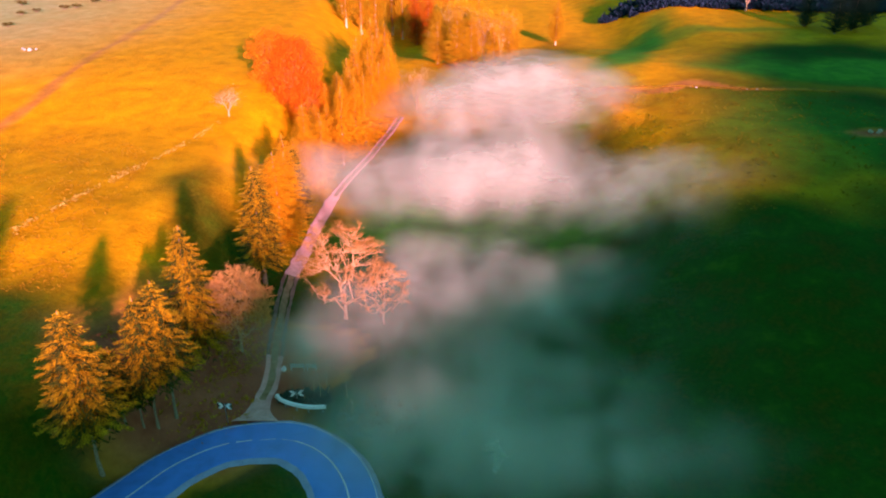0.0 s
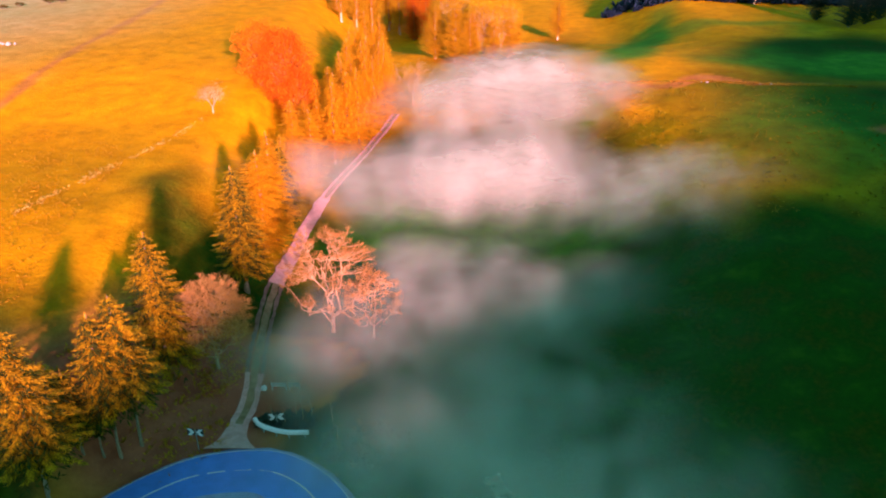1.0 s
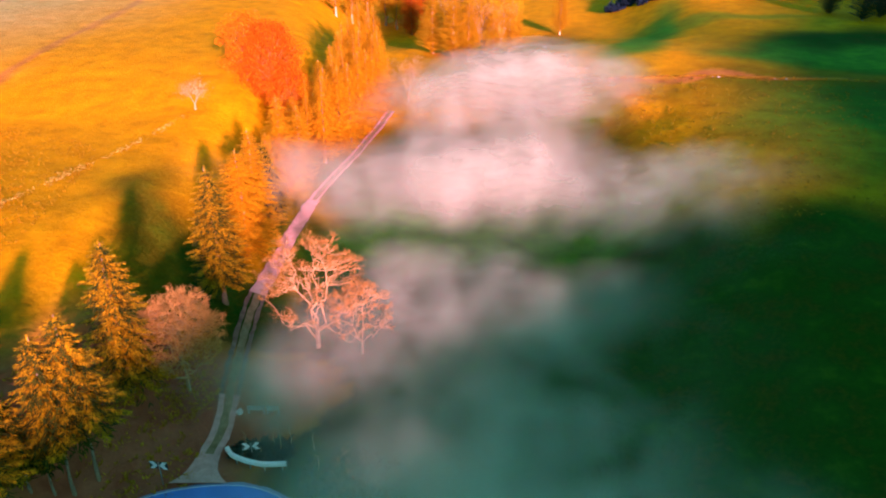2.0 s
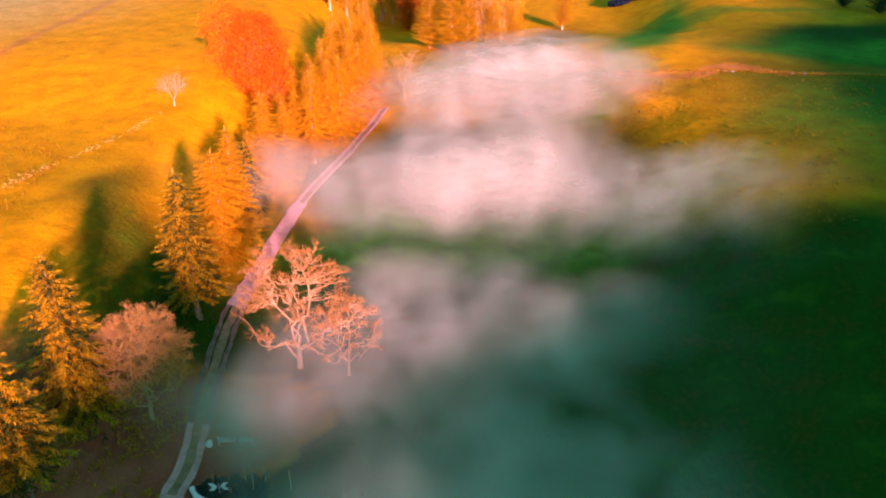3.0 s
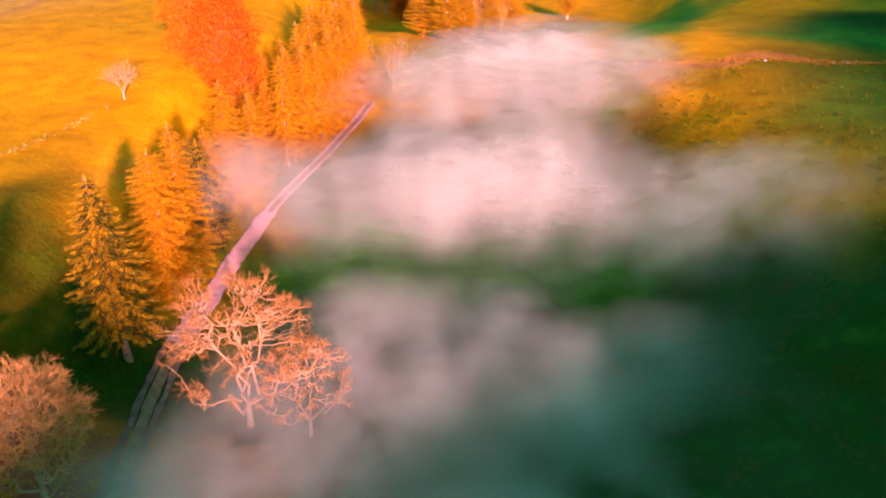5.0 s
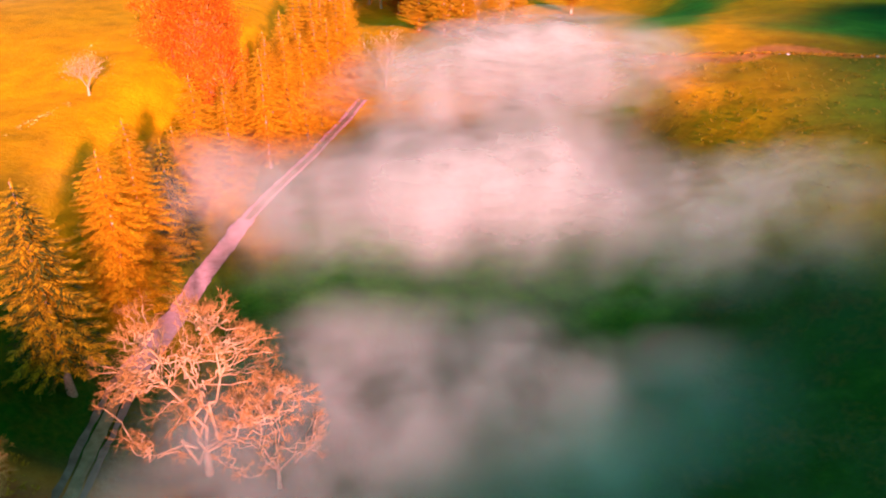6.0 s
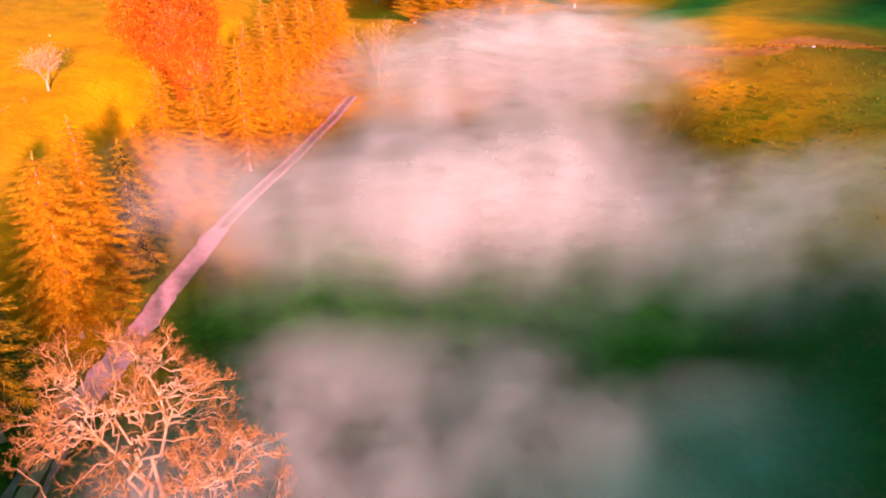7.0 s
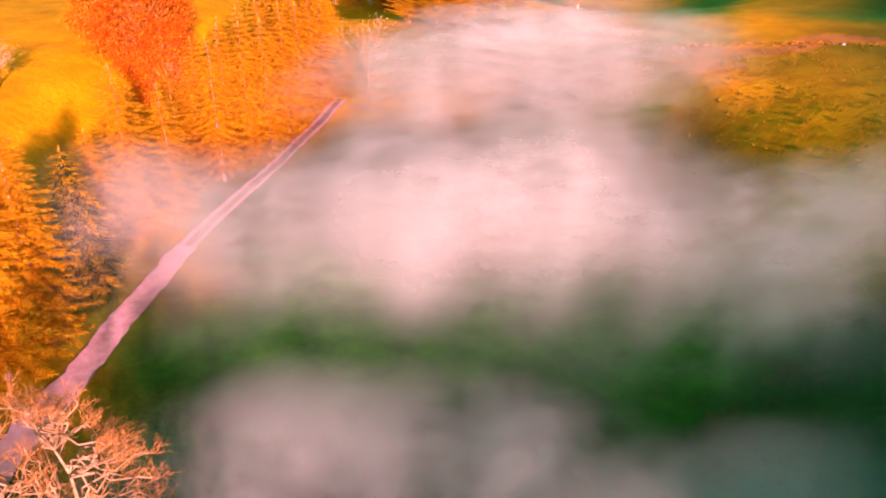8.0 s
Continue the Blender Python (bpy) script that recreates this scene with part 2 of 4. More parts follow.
def ground_z(x, y):
    """Height of the ground: a valley with a hollow behind the hairpin, a bank on either side, a fall beyond, and an
    unseen ridge behind, added to cast shade.
    """
    x, y = np.asarray(x, float), np.asarray(y, float)
    z = valley_sides(x, y) - hollow(x, y) - 11.5 * ss(205, 300, y) * ss(-55, -25, x) * (1 - ss(60, 95, x))
    shelf = road_shelf(x, y)
    z = z * (1 - shelf) + np.interp(y, ROAD_Y, ROAD_H) * shelf
    s, c = math.sin(radians(SUN_SIDE)), math.cos(radians(SUN_SIDE))
    d, v = x * s - y * c, x * c + y * s
    z = z + np.interp(v, SHADE_RIDGE_V, SHADE_RIDGE_H) * ss(95, 220, d) * (1 - 0.6 * ss(260, 900, d))
    return z


def gz(x, y):
    return float(ground_z(x, y))


def link_mesh(name, verts, faces, material, smooth=False):
    me = bpy.data.meshes.new(name)
    me.from_pydata(verts, [], faces)
    me.materials.append(material)
    if smooth:
        me.polygons.foreach_set("use_smooth", [True] * len(me.polygons))
    me.update()
    return me


def part(name, me, parent, label=""):
    """One mesh object under a thing or under a part."""
    ob = new(name, me)
    ob.parent = parent
    if label:
        ob["label"] = label
    return ob


def thing(name, x, y, label, category, group="", turn=0.0, z=None):
    """The Empty at the base of a thing."""
    ob = new(name)
    ob.matrix_world = pose(x, y, gz(x, y) if z is None else z, 0, 0, turn)
    return tagged(ob, label, category, group)


def spread(lo, hi, near_lo, near_hi, step):
    """Grid lines: even between near_lo and near_hi, ever wider apart out to lo and hi."""
    mid = list(np.arange(near_lo, near_hi + 0.01, step))
    out, s = [], step
    p = near_hi
    while p < hi:
        s *= 1.07
        p += s
        out.append(p)
    low, s, p = [], step, near_lo
    while p > lo:
        s *= 1.07
        p -= s
        low.append(p)
    return np.array(low[::-1] + mid + out)


def ellipse(x, y, cx, cy, rx, ry, turn=0.0, soft=0.35):
    """1 inside a turned ellipse, falling softly to 0 outside."""
    a = radians(turn)
    u, v = (x - cx) * math.cos(a) + (y - cy) * math.sin(a), -(x - cx) * math.sin(a) + (y - cy) * math.cos(a)
    return 1 - ss(1 - soft, 1 + soft, np.sqrt((u / rx) ** 2 + (v / ry) ** 2))


def grid_mesh(name, xs, ys, z, material):
    X, Y = np.meshgrid(xs, ys)
    Z = z(X, Y)
    nx, ny = len(xs), len(ys)
    verts = np.stack([X.ravel(), Y.ravel(), Z.ravel()], 1)
    i = (np.arange(ny - 1)[:, None] * nx + np.arange(nx - 1)[None]).ravel()
    faces = np.stack([i, i + 1, i + nx + 1, i + nx], 1)
    me = link_mesh(name, verts.tolist(), faces.tolist(), material, True)
    return me, X.ravel(), Y.ravel()


def rough_ground(X, Y):
    Z = ground_z(X, Y)
    lumps = np.array([noise.noise((x * 0.13, y * 0.13, 3.0)) + 0.5 * noise.noise((x * 0.4, y * 0.4, 7.0)) for x, y in zip(X.ravel(), Y.ravel())]).reshape(X.shape)
    roadside = ellipse(X, Y, -22.5, 66, 20, 16, 0, 0.3)
    return Z + 0.22 * lumps * (1 - roadside)


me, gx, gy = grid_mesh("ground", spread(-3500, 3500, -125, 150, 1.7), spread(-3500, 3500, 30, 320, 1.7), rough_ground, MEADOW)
cover = np.zeros((len(gx), 4), np.float32)
wob = np.array([noise.noise((x * 0.06, y * 0.06, 1.0)) for x, y in zip(gx, gy)])
wx, wy = gx + 9 * wob, gy + 9 * np.roll(wob, 7)
# lush grass on valley floor and far slope; the same dark green paints shade
# the painted shade lies among the left spruces and over the right-hand field
lush_shade = np.maximum.reduce([
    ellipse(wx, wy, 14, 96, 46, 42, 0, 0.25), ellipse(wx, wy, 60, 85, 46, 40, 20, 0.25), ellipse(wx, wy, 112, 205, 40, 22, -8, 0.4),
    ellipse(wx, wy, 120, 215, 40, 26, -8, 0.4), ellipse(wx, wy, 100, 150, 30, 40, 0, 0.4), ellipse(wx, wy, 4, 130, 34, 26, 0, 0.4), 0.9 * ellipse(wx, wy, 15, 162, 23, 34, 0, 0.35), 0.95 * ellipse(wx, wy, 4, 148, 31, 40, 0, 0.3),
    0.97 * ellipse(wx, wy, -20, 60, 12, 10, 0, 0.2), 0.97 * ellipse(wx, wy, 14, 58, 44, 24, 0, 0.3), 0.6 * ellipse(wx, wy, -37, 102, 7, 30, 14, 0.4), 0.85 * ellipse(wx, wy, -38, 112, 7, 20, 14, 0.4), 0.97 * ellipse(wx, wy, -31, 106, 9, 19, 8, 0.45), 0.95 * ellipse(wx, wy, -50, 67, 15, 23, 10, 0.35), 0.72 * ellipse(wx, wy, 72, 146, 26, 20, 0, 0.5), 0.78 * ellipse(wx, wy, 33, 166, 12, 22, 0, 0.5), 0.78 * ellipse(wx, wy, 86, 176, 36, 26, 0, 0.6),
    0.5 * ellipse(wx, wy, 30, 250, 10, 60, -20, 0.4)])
rust = np.maximum.reduce([
    0.95 * ellipse(wx, wy, -34, 80, 12, 15, 20, 0.4), 0.85 * ellipse(wx, wy, -24, 89, 12, 11, 0, 0.4), 0.6 * ellipse(wx, wy, 62, 188, 30, 2.2, -8, 0.4), 0.9 * ellipse(gx, gy, 91, 150.3, 5.5, 2.2, 0, 0.5),
    0.55 * ellipse(gx, gy, -99, 215, 1.1, 60, 3, 0.5), 0.55 * ellipse(gx, gy, -97, 165, 1.1, 22, -4, 0.5), 0.55 * ellipse(gx, gy, -104, 295, 1.2, 55, 6, 0.5)])
frost = np.maximum.reduce([0.85 * ellipse(wx, wy, -192, 275, 76, 95, 0, 0.7)])
fresh = np.maximum.reduce([
    0.95 * ellipse(gx + 4 * wob, wy, 62, 246, 7, 58, -22, 0.6), 0.8 * ellipse(wx, wy, 112, 203, 36, 13, -8, 0.6), 0.85 * ellipse(wx, wy, 12, 137, 36, 12, 0, 0.6),
    0.45 * ellipse(wx, wy, 78, 150, 20, 26, 0, 0.7), 0.6 * ellipse(wx, wy, 90, 262, 30, 7, -12, 0.6), 0.15 * ellipse(wx, wy, -14, 120, 12, 16, 0, 0.6), 0.35 * ellipse(wx, wy, 28, 238, 12, 20, -20, 0.6)])
for i, channel in enumerate((rust, lush_shade * (1 - 0.7 * (rust > 0.3)), frost, fresh)):
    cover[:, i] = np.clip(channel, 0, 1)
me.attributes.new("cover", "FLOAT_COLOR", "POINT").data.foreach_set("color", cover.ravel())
tagged(new("ground", me), "golden autumn meadow with green hollows in a shallow valley", "meadow", kind="structure")


# ---- road and track ----
def smooth_line(points, step=1.0):
    """A Catmull-Rom line through the points, evenly stepped."""
    p = [np.array(q, float) for q in points]
    p = [2 * p[0] - p[1]] + p + [2 * p[-1] - p[-2]]
    out = []
    for a, b, c, d in zip(p, p[1:], p[2:], p[3:]):
        k = max(2, int(np.linalg.norm(c - b) / step))
        for t in np.arange(k) / k:
            out.append(0.5 * (2 * b + (c - a) * t + (2 * a - 5 * b + 4 * c - d) * t * t + (3 * b - a - 3 * c + d) * t ** 3))
    out.append(p[-2])
    return np.array(out)


def ribbon(name, line, left, right, lift, material, across=4, frayed=0.0, thick=0.0):
    """A strip that lies on the ground along a line, from left to right of it."""
    t = np.gradient(line, axis=0)
    t /= np.linalg.norm(t, axis=1)[:, None]
    side = np.stack([t[:, 1], -t[:, 0]], 1)
    verts, faces = [], []
    n = across + 1
    for i, (p, s) in enumerate(zip(line, side)):
        for k in range(n):
            f = left + (right - left) * k / across
            if frayed and k in (0, across):
                f += frayed * noise.noise((p[0] * 0.7, p[1] * 0.7, left * 3 + k))
            q = p + s * f
            verts.append((q[0], q[1], gz(q[0], q[1]) + lift - (thick if thick and k in (0, across) else 0)))
    for i in range(len(line) - 1):
        for k in range(across):
            a = i * n + k
            faces.append((a, a + 1, a + n + 1, a + n))
    return link_mesh(name, verts, faces, material, True)


ROAD_LINE = smooth_line([(-72, -34), (-65, 8)] + HAIRPIN + [(-17, 8), (-20, -34)], 0.8)
road = tagged(new("road", ribbon("road", ROAD_LINE, -4.0, 4.6, 0.30, VERGE, 10, 0.25, 0.35)), "narrow hairpin mountain road with pale dusty shoulders", "road", kind="structure")
part("asphalt", ribbon("asphalt", ROAD_LINE, -3.3, 3.7, 0.36, ASPHALT, 8, 0.10, 0.05), road, "smooth blue-grey asphalt")
BEND = smooth_line(HAIRPIN, 0.8)
half = len(BEND)
cuts = [(0.02, 0.44), (0.455, 0.468), (0.48, 0.492), (0.505, 0.52), (0.525, 0.96)]
for a, b in cuts:
    piece = BEND[int(a * half):int(b * half) + 1]
    if len(piece) > 1:
        part("centre_line", ribbon("centre_line", piece, -0.09, 0.09, 0.372, WORN_LINE, 1), road, "worn white painted line")
part("edge_line", ribbon("edge_line", ROAD_LINE, -3.18, -3.08, 0.372, WORN_LINE, 1), road, "thin faded edge line")

TRACK_LINE = smooth_line([(-24.5, 75.8), (-24.4, 81), (-24.3, 85.5), (-25.2, 93), (-25.9, 100), (-26.5, 107), (-26.8, 114), (-26.6, 120), (-26.1, 128), (-25.6, 137), (-25.0, 142.5),
                          (-24.1, 149.2), (-22.6, 156), (-20.2, 163), (-17.8, 170), (-15.8, 177), (-13.0, 187), (-11.4, 193)], 1.0)
track = tagged(new("farm_track", ribbon("farm_track", TRACK_LINE, -0.5, 0.5, 0.26, TRACK_GRASS, 3, 0.2)), "farm track with two pale wheel ruts", "track", kind="structure")
BROAD = int(np.argmin(abs(TRACK_LINE[:, 1] - 150)))       # the ruts run together on the near side of this place
NEAR_HALF, FAR_HALF = TRACK_LINE[:BROAD + 1], TRACK_LINE[BROAD:]
for a, b in ((-1.2, -0.7), (0.65, 1.2)):
    part("wheel_rut", ribbon("wheel_rut", NEAR_HALF[13:], a, b, 0.27, DIRT, 3, 0.3), track, "trodden brown dirt rut")
for a, b in ((-0.95, -0.4), (0.55, 1.05)):
    part("wheel_rut", ribbon("wheel_rut", FAR_HALF, a, b, 0.27, GRAVEL, 3, 0.2), track)


def apron():
    """A fan of gravel that spreads where the track meets the road."""
    verts, faces, n = [], [], 7
    rows = [(75.6, 3.2), (76.6, 2.2), (77.6, 1.6), (78.8, 1.3), (80.2, 1.2)]
    for y, half in rows:
        for k in range(n):
            f = half * (2 * k / (n - 1) - 1)
            x = -24.4 + f + 0.25 * noise.noise((f, y, 4.0))
            verts.append((x, y, gz(x, y) + (0.285 if 0 < k < n - 1 else 0.2)))
    for i in range(len(rows) - 1):
        faces += [(i * n + k, i * n + k + 1, (i + 1) * n + k + 1, (i + 1) * n + k) for k in range(n - 1)]
    return link_mesh("gravel_apron", verts, faces, GRAVEL, True)


part("gravel_apron", apron(), track, "dusty apron where the track leaves the road")
for a, b in ((-1.15, -0.5), (0.45, 1.15)):
    part("wheel_rut", ribbon("wheel_rut", TRACK_LINE[3:15], a, b, 0.292, GRAVEL, 3, 0.2), track, "pale gravel rut by the road")
part("gravel_bed", ribbon("gravel_bed", TRACK_LINE[BROAD - 34:BROAD + 1], -1.2, 1.2, 0.285, GRAVEL, 4, 0.4), track, "broad worn gravel stretch")


# ---- trees ----
def tube(verts, faces, a, b, ra, rb, sides):
    """A tapered stick from a to b."""
    a, b = Vector(a), Vector(b)
    q = (b - a).to_track_quat("Z", "Y")
    base = len(verts)
    for p, r in ((a, ra), (b, rb)):
        for k in range(sides):
            w = 2 * math.pi * k / sides
            verts.append(tuple(p + q @ Vector((r * math.cos(w), r * math.sin(w), 0))))
    for k in range(sides):
        k2 = (k + 1) % sides
        faces.append((base + k, base + k2, base + sides + k2, base + sides + k))


def trunk_mesh(name, rnd, height, radius, material, lean=0.02):
    verts, faces = [], []
    p, n = Vector((0, 0, -0.6)), 9
    for i in range(n):
        q = Vector((rnd.uniform(-1, 1) * lean * height * 0.4, rnd.uniform(-1, 1) * lean * height * 0.4, height * (i + 1) / n))
        f, g = 1 - i / n, 1 - (i + 1) / n
        tube(verts, faces, p, q, radius * (f ** 0.8) * (1.5 if i == 0 else 1), max(0.03, radius * g ** 0.8), 8)
        p = q
    return link_mesh(name, verts, faces, material, True)


def spray(verts, faces, p, d, length, width, rnd):
    """One flat spray of needles or leaves: a bent diamond of two triangles."""
    side = d.cross(Vector((rnd.uniform(-0.4, 0.4), rnd.uniform(-0.4, 0.4), 1))).normalized() * width
    base = len(verts)
    m = p + d * length * 0.45
    lift = Vector((0, 0, width * rnd.uniform(-0.2, 0.5)))
    verts += [tuple(p), tuple(m + side + lift), tuple(p + d * length), tuple(m - side + lift)]
    faces.append((base, base + 1, base + 2, base + 3))


def spruce_crown(rnd, height, radius, bare, material, sparse=1.0, droop=0.42, shape=0.58, spacing=1.08, jitter=0.09):
    """Whorls of drooping boughs, each one a fan of short sprays."""
    verts, faces = [], []
    z = bare * height
    while z < height - 0.15:
        rel = (z - bare * height) / (height * (1 - bare))
        reach = radius * ((1 - rel) ** shape) * (0.55 + 0.45 * min(1, rel * 7 + 0.3)) + 0.15
        count = max(5, int((6 + 6 * (1 - rel)) * sparse))
        turn = rnd.uniform(0, 6.28)
        for k in range(count):
            a = turn + 6.28 * k / count + rnd.uniform(-0.25, 0.25)
            L = reach * rnd.uniform(0.82 - 0.6 * jitter, 1.13 + 0.5 * jitter)
            out = Vector((math.cos(a), math.sin(a), 0))
            side = Vector((-out.y, out.x, 0))
            z0 = z + rnd.uniform(-jitter, jitter)
            nodes = max(2, int(L / 0.115))
            dr = droop * rnd.uniform(0.7, 1.3) * (1.0 - 0.75 * rel)
            for i in range(nodes):
                s = (i + 0.6) / nodes
                p = out * (L * s) + Vector((0, 0, z0 - dr * L * s * (1.25 - 0.45 * s) + 0.15 * (1 - rel)))
                wide = 0.64 * (1 - 0.5 * s) * min(1.0, L / 2.2) + 0.2
                for sgn in (-1, 1):
                    d = (out * rnd.uniform(0.5, 0.9) + side * sgn * rnd.uniform(0.5, 1.0) + Vector((0, 0, rnd.uniform(-0.38, -0.02)))).normalized()
                    spray(verts, faces, p, d, wide * rnd.uniform(0.7, 1.3), 0.054, rnd)
                if rnd.random() < 0.55:
                    d = (out + Vector((0, 0, rnd.uniform(-0.5, 0.35)))).normalized()
                    spray(verts, faces, p, d, rnd.uniform(0.35, 0.6), 0.075, rnd)
        z += spacing * rnd.uniform(0.90, 1.18) * (0.5 + 0.5 * (1 - rel))
    for k in range(10):
        spray(verts, faces, Vector((0, 0, height - 0.07 * k)), Vector((rnd.uniform(-0.4, 0.4), rnd.uniform(-0.4, 0.4), 0.9)).normalized(), 0.4, 0.06, rnd)
    return link_mesh("spruce_crown", verts, faces, material)


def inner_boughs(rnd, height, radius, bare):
    """The dense heart of a spruce, round its trunk; its dark colour paints the shade between boughs."""
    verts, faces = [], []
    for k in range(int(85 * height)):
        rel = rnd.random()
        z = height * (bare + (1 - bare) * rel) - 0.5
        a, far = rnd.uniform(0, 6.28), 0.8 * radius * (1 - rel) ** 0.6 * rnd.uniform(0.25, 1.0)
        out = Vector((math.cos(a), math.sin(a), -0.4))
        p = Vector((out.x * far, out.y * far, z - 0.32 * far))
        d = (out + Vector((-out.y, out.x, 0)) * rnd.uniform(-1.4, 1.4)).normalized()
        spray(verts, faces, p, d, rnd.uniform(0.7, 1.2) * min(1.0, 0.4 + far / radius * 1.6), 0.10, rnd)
    return link_mesh("inner_foliage", verts, faces, SHADE_NEEDLES)


def spruce(x, y, height, radius, seed, label, bare=0.2, material=None, group="spruces beside the farm track", girth=0.016, **more):
    rnd = random.Random(seed)
    ob = thing("spruce_tree", x, y, label, "tree", group, rnd.uniform(0, 360))
    part("trunk", trunk_mesh("trunk", rnd, height, girth * height, BARK), ob, "pale bare lower trunk")
    part("crown", spruce_crown(rnd, height, radius, bare, material or NEEDLES, **more), ob)
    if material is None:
        tagged(part("inner_foliage", inner_boughs(rnd, height, radius, bare), ob, "inner needles coloured dark for the shade between boughs"), kind="stuff")
    return ob


def boughs(rnd, verts, faces, tips, p, d, length, radius, level, deepest, fork, spreadout, rise, crook=0.16, shrink=(0.66, 0.88)):
    """Limbs that bend, fork and thin out; tips collects where the last ones end."""
    steps = 3 if level < 3 else 2
    sides = 7 if level == 0 else (5 if level < 3 else 3)
    q = p
    for i in range(steps):
        d = (d + Vector((rnd.uniform(-1, 1), rnd.uniform(-1, 1), rnd.uniform(-0.6, 0.8) + rise)) * crook).normalized()
        e = q + d * (length / steps)
        r0, r1 = radius * (1 - 0.45 * i / steps), radius * (1 - 0.45 * (i + 1) / steps)
        tube(verts, faces, q, e, r0, r1, sides)
        q = e
        if level >= 2 and i < steps - 1 and level < deepest and rnd.random() < 0.7:
            w = (d + Vector((rnd.uniform(-1, 1), rnd.uniform(-1, 1), rnd.uniform(-0.5, 0.9))) * 0.9).normalized()
            boughs(rnd, verts, faces, tips, q, w, length * 0.55, radius * 0.4, level + 1, deepest, fork, spreadout, rise, crook, shrink)
    if level >= deepest:
        tips.append((q, d))
        return
    n = fork[min(level, len(fork) - 1)]
    turn = rnd.uniform(0, 6.28)
    u = d.orthogonal().normalized()
    v = d.cross(u)
    for k in range(n):
        a = turn + 6.28 * k / n + rnd.uniform(-0.5, 0.5)
        s = spreadout * rnd.uniform(0.6, 1.25)
        w = (d + (u * math.cos(a) + v * math.sin(a)) * s).normalized()
        boughs(rnd, verts, faces, tips, q, w, length * rnd.uniform(*shrink), radius * (0.62 if n < 4 else 0.5), level + 1, deepest, fork, spreadout, rise, crook, shrink)


def broadleaf(name, x, y, seed, label, trunk=2.5, limb=4.0, radius=0.35, deepest=5, fork=(4, 3, 3, 2), spreadout=0.8, rise=0.25, bark=None,
              leaves=None, per_tip=0, leaf=0.35, cloud=0.9, group="", category="tree", stems=1, twigs=0, crook=0.16, shrink=(0.66, 0.88)):
    """A tree of limbs and twigs, with leaf clumps at the tips where it still has them."""
    rnd = random.Random(seed)
    ob = thing(name, x, y, label, category, group, 0.0)
    tv, tf, bv, bf, tips = [], [], [], [], []
    for s in range(stems):
        foot = Vector((rnd.uniform(-0.5, 0.5), rnd.uniform(-0.5, 0.5), -0.5)) * (1 if stems > 1 else 0) + Vector((0, 0, -0.5))
        d = Vector((rnd.uniform(-0.35, 0.35), rnd.uniform(-0.35, 0.35), 1)).normalized() if stems > 1 else Vector((0.03, 0.02, 1))
        top = foot + d * (trunk + 0.5)
        tube(tv, tf, foot, foot + d * 0.8, radius * 1.7, radius * 1.1, 10)
        tube(tv, tf, foot + d * 0.8, top, radius * 1.1, radius * 0.9, 10)
        n = fork[0]
        turn = rnd.uniform(0, 6.28)
        for k in range(n):
            a = turn + 6.28 * k / n + rnd.uniform(-0.4, 0.4)
            w = (d + Vector((math.cos(a), math.sin(a), 0)) * spreadout * rnd.uniform(0.4, 1.25)).normalized()
            boughs(rnd, bv, bf, tips, top, w, limb * rnd.uniform(0.8, 1.15), radius * 0.6, 1, deepest, fork, spreadout, rise, crook, shrink)
    part("trunk", link_mesh("trunk", tv, tf, bark or BARK, True), ob)
    part("crown", link_mesh("crown", bv, bf, bark or BARK), ob, "bare forking limbs and twigs")
    if twigs:
        wv, wf = [], []
        for p, d in tips:
            for k in range(twigs):
                w = (d + Vector((rnd.uniform(-1, 1), rnd.uniform(-1, 1), rnd.uniform(-0.5, 1.1))) * 0.8).normalized()
                e = p + w * rnd.uniform(0.35, 0.8)
                tube(wv, wf, p - d * rnd.uniform(0, 0.5), e, 0.018, 0.007, 3)
                tube(wv, wf, e, e + (w + Vector((rnd.uniform(-1, 1), rnd.uniform(-1, 1), rnd.uniform(-0.5, 1)))).normalized() * 0.35, 0.012, 0.006, 3)
        part("twig_fringe", link_mesh("twig_fringe", wv, wf, TWIG_BARK), ob, "fine orange twigs")
    if leaves and per_tip:
        lv, lf = [], []
        for p, d in tips:
            for k in range(per_tip):
                c = p + Vector((rnd.gauss(0, 1), rnd.gauss(0, 1), rnd.gauss(0, 1))) * cloud * 0.5
                w = Vector((rnd.uniform(-1, 1), rnd.uniform(-1, 1), rnd.uniform(-0.6, 0.6))).normalized()
                spray(lv, lf, c, w, leaf * rnd.uniform(0.7, 1.4), leaf * 0.38, rnd)
        part("foliage", link_mesh("foliage", lv, lf, leaves), ob)
    return ob



def column_tree(name, x, y, height, radius, seed, label, leaves, group="", bare=0.02, sparse=1.2, bark=None, shape=0.5):
    """A tree with one leader and steep side boughs, leafy nearly to the ground."""
    rnd = random.Random(seed)
    ob = thing(name, x, y, label, "tree", group)
    part("trunk", trunk_mesh("trunk", rnd, height, 0.017 * height, bark or PALE_BARK), ob)
    part("crown", spruce_crown(rnd, height, radius, bare, leaves, sparse, droop=-0.5, shape=shape, spacing=0.6, jitter=0.5), ob)
    return ob


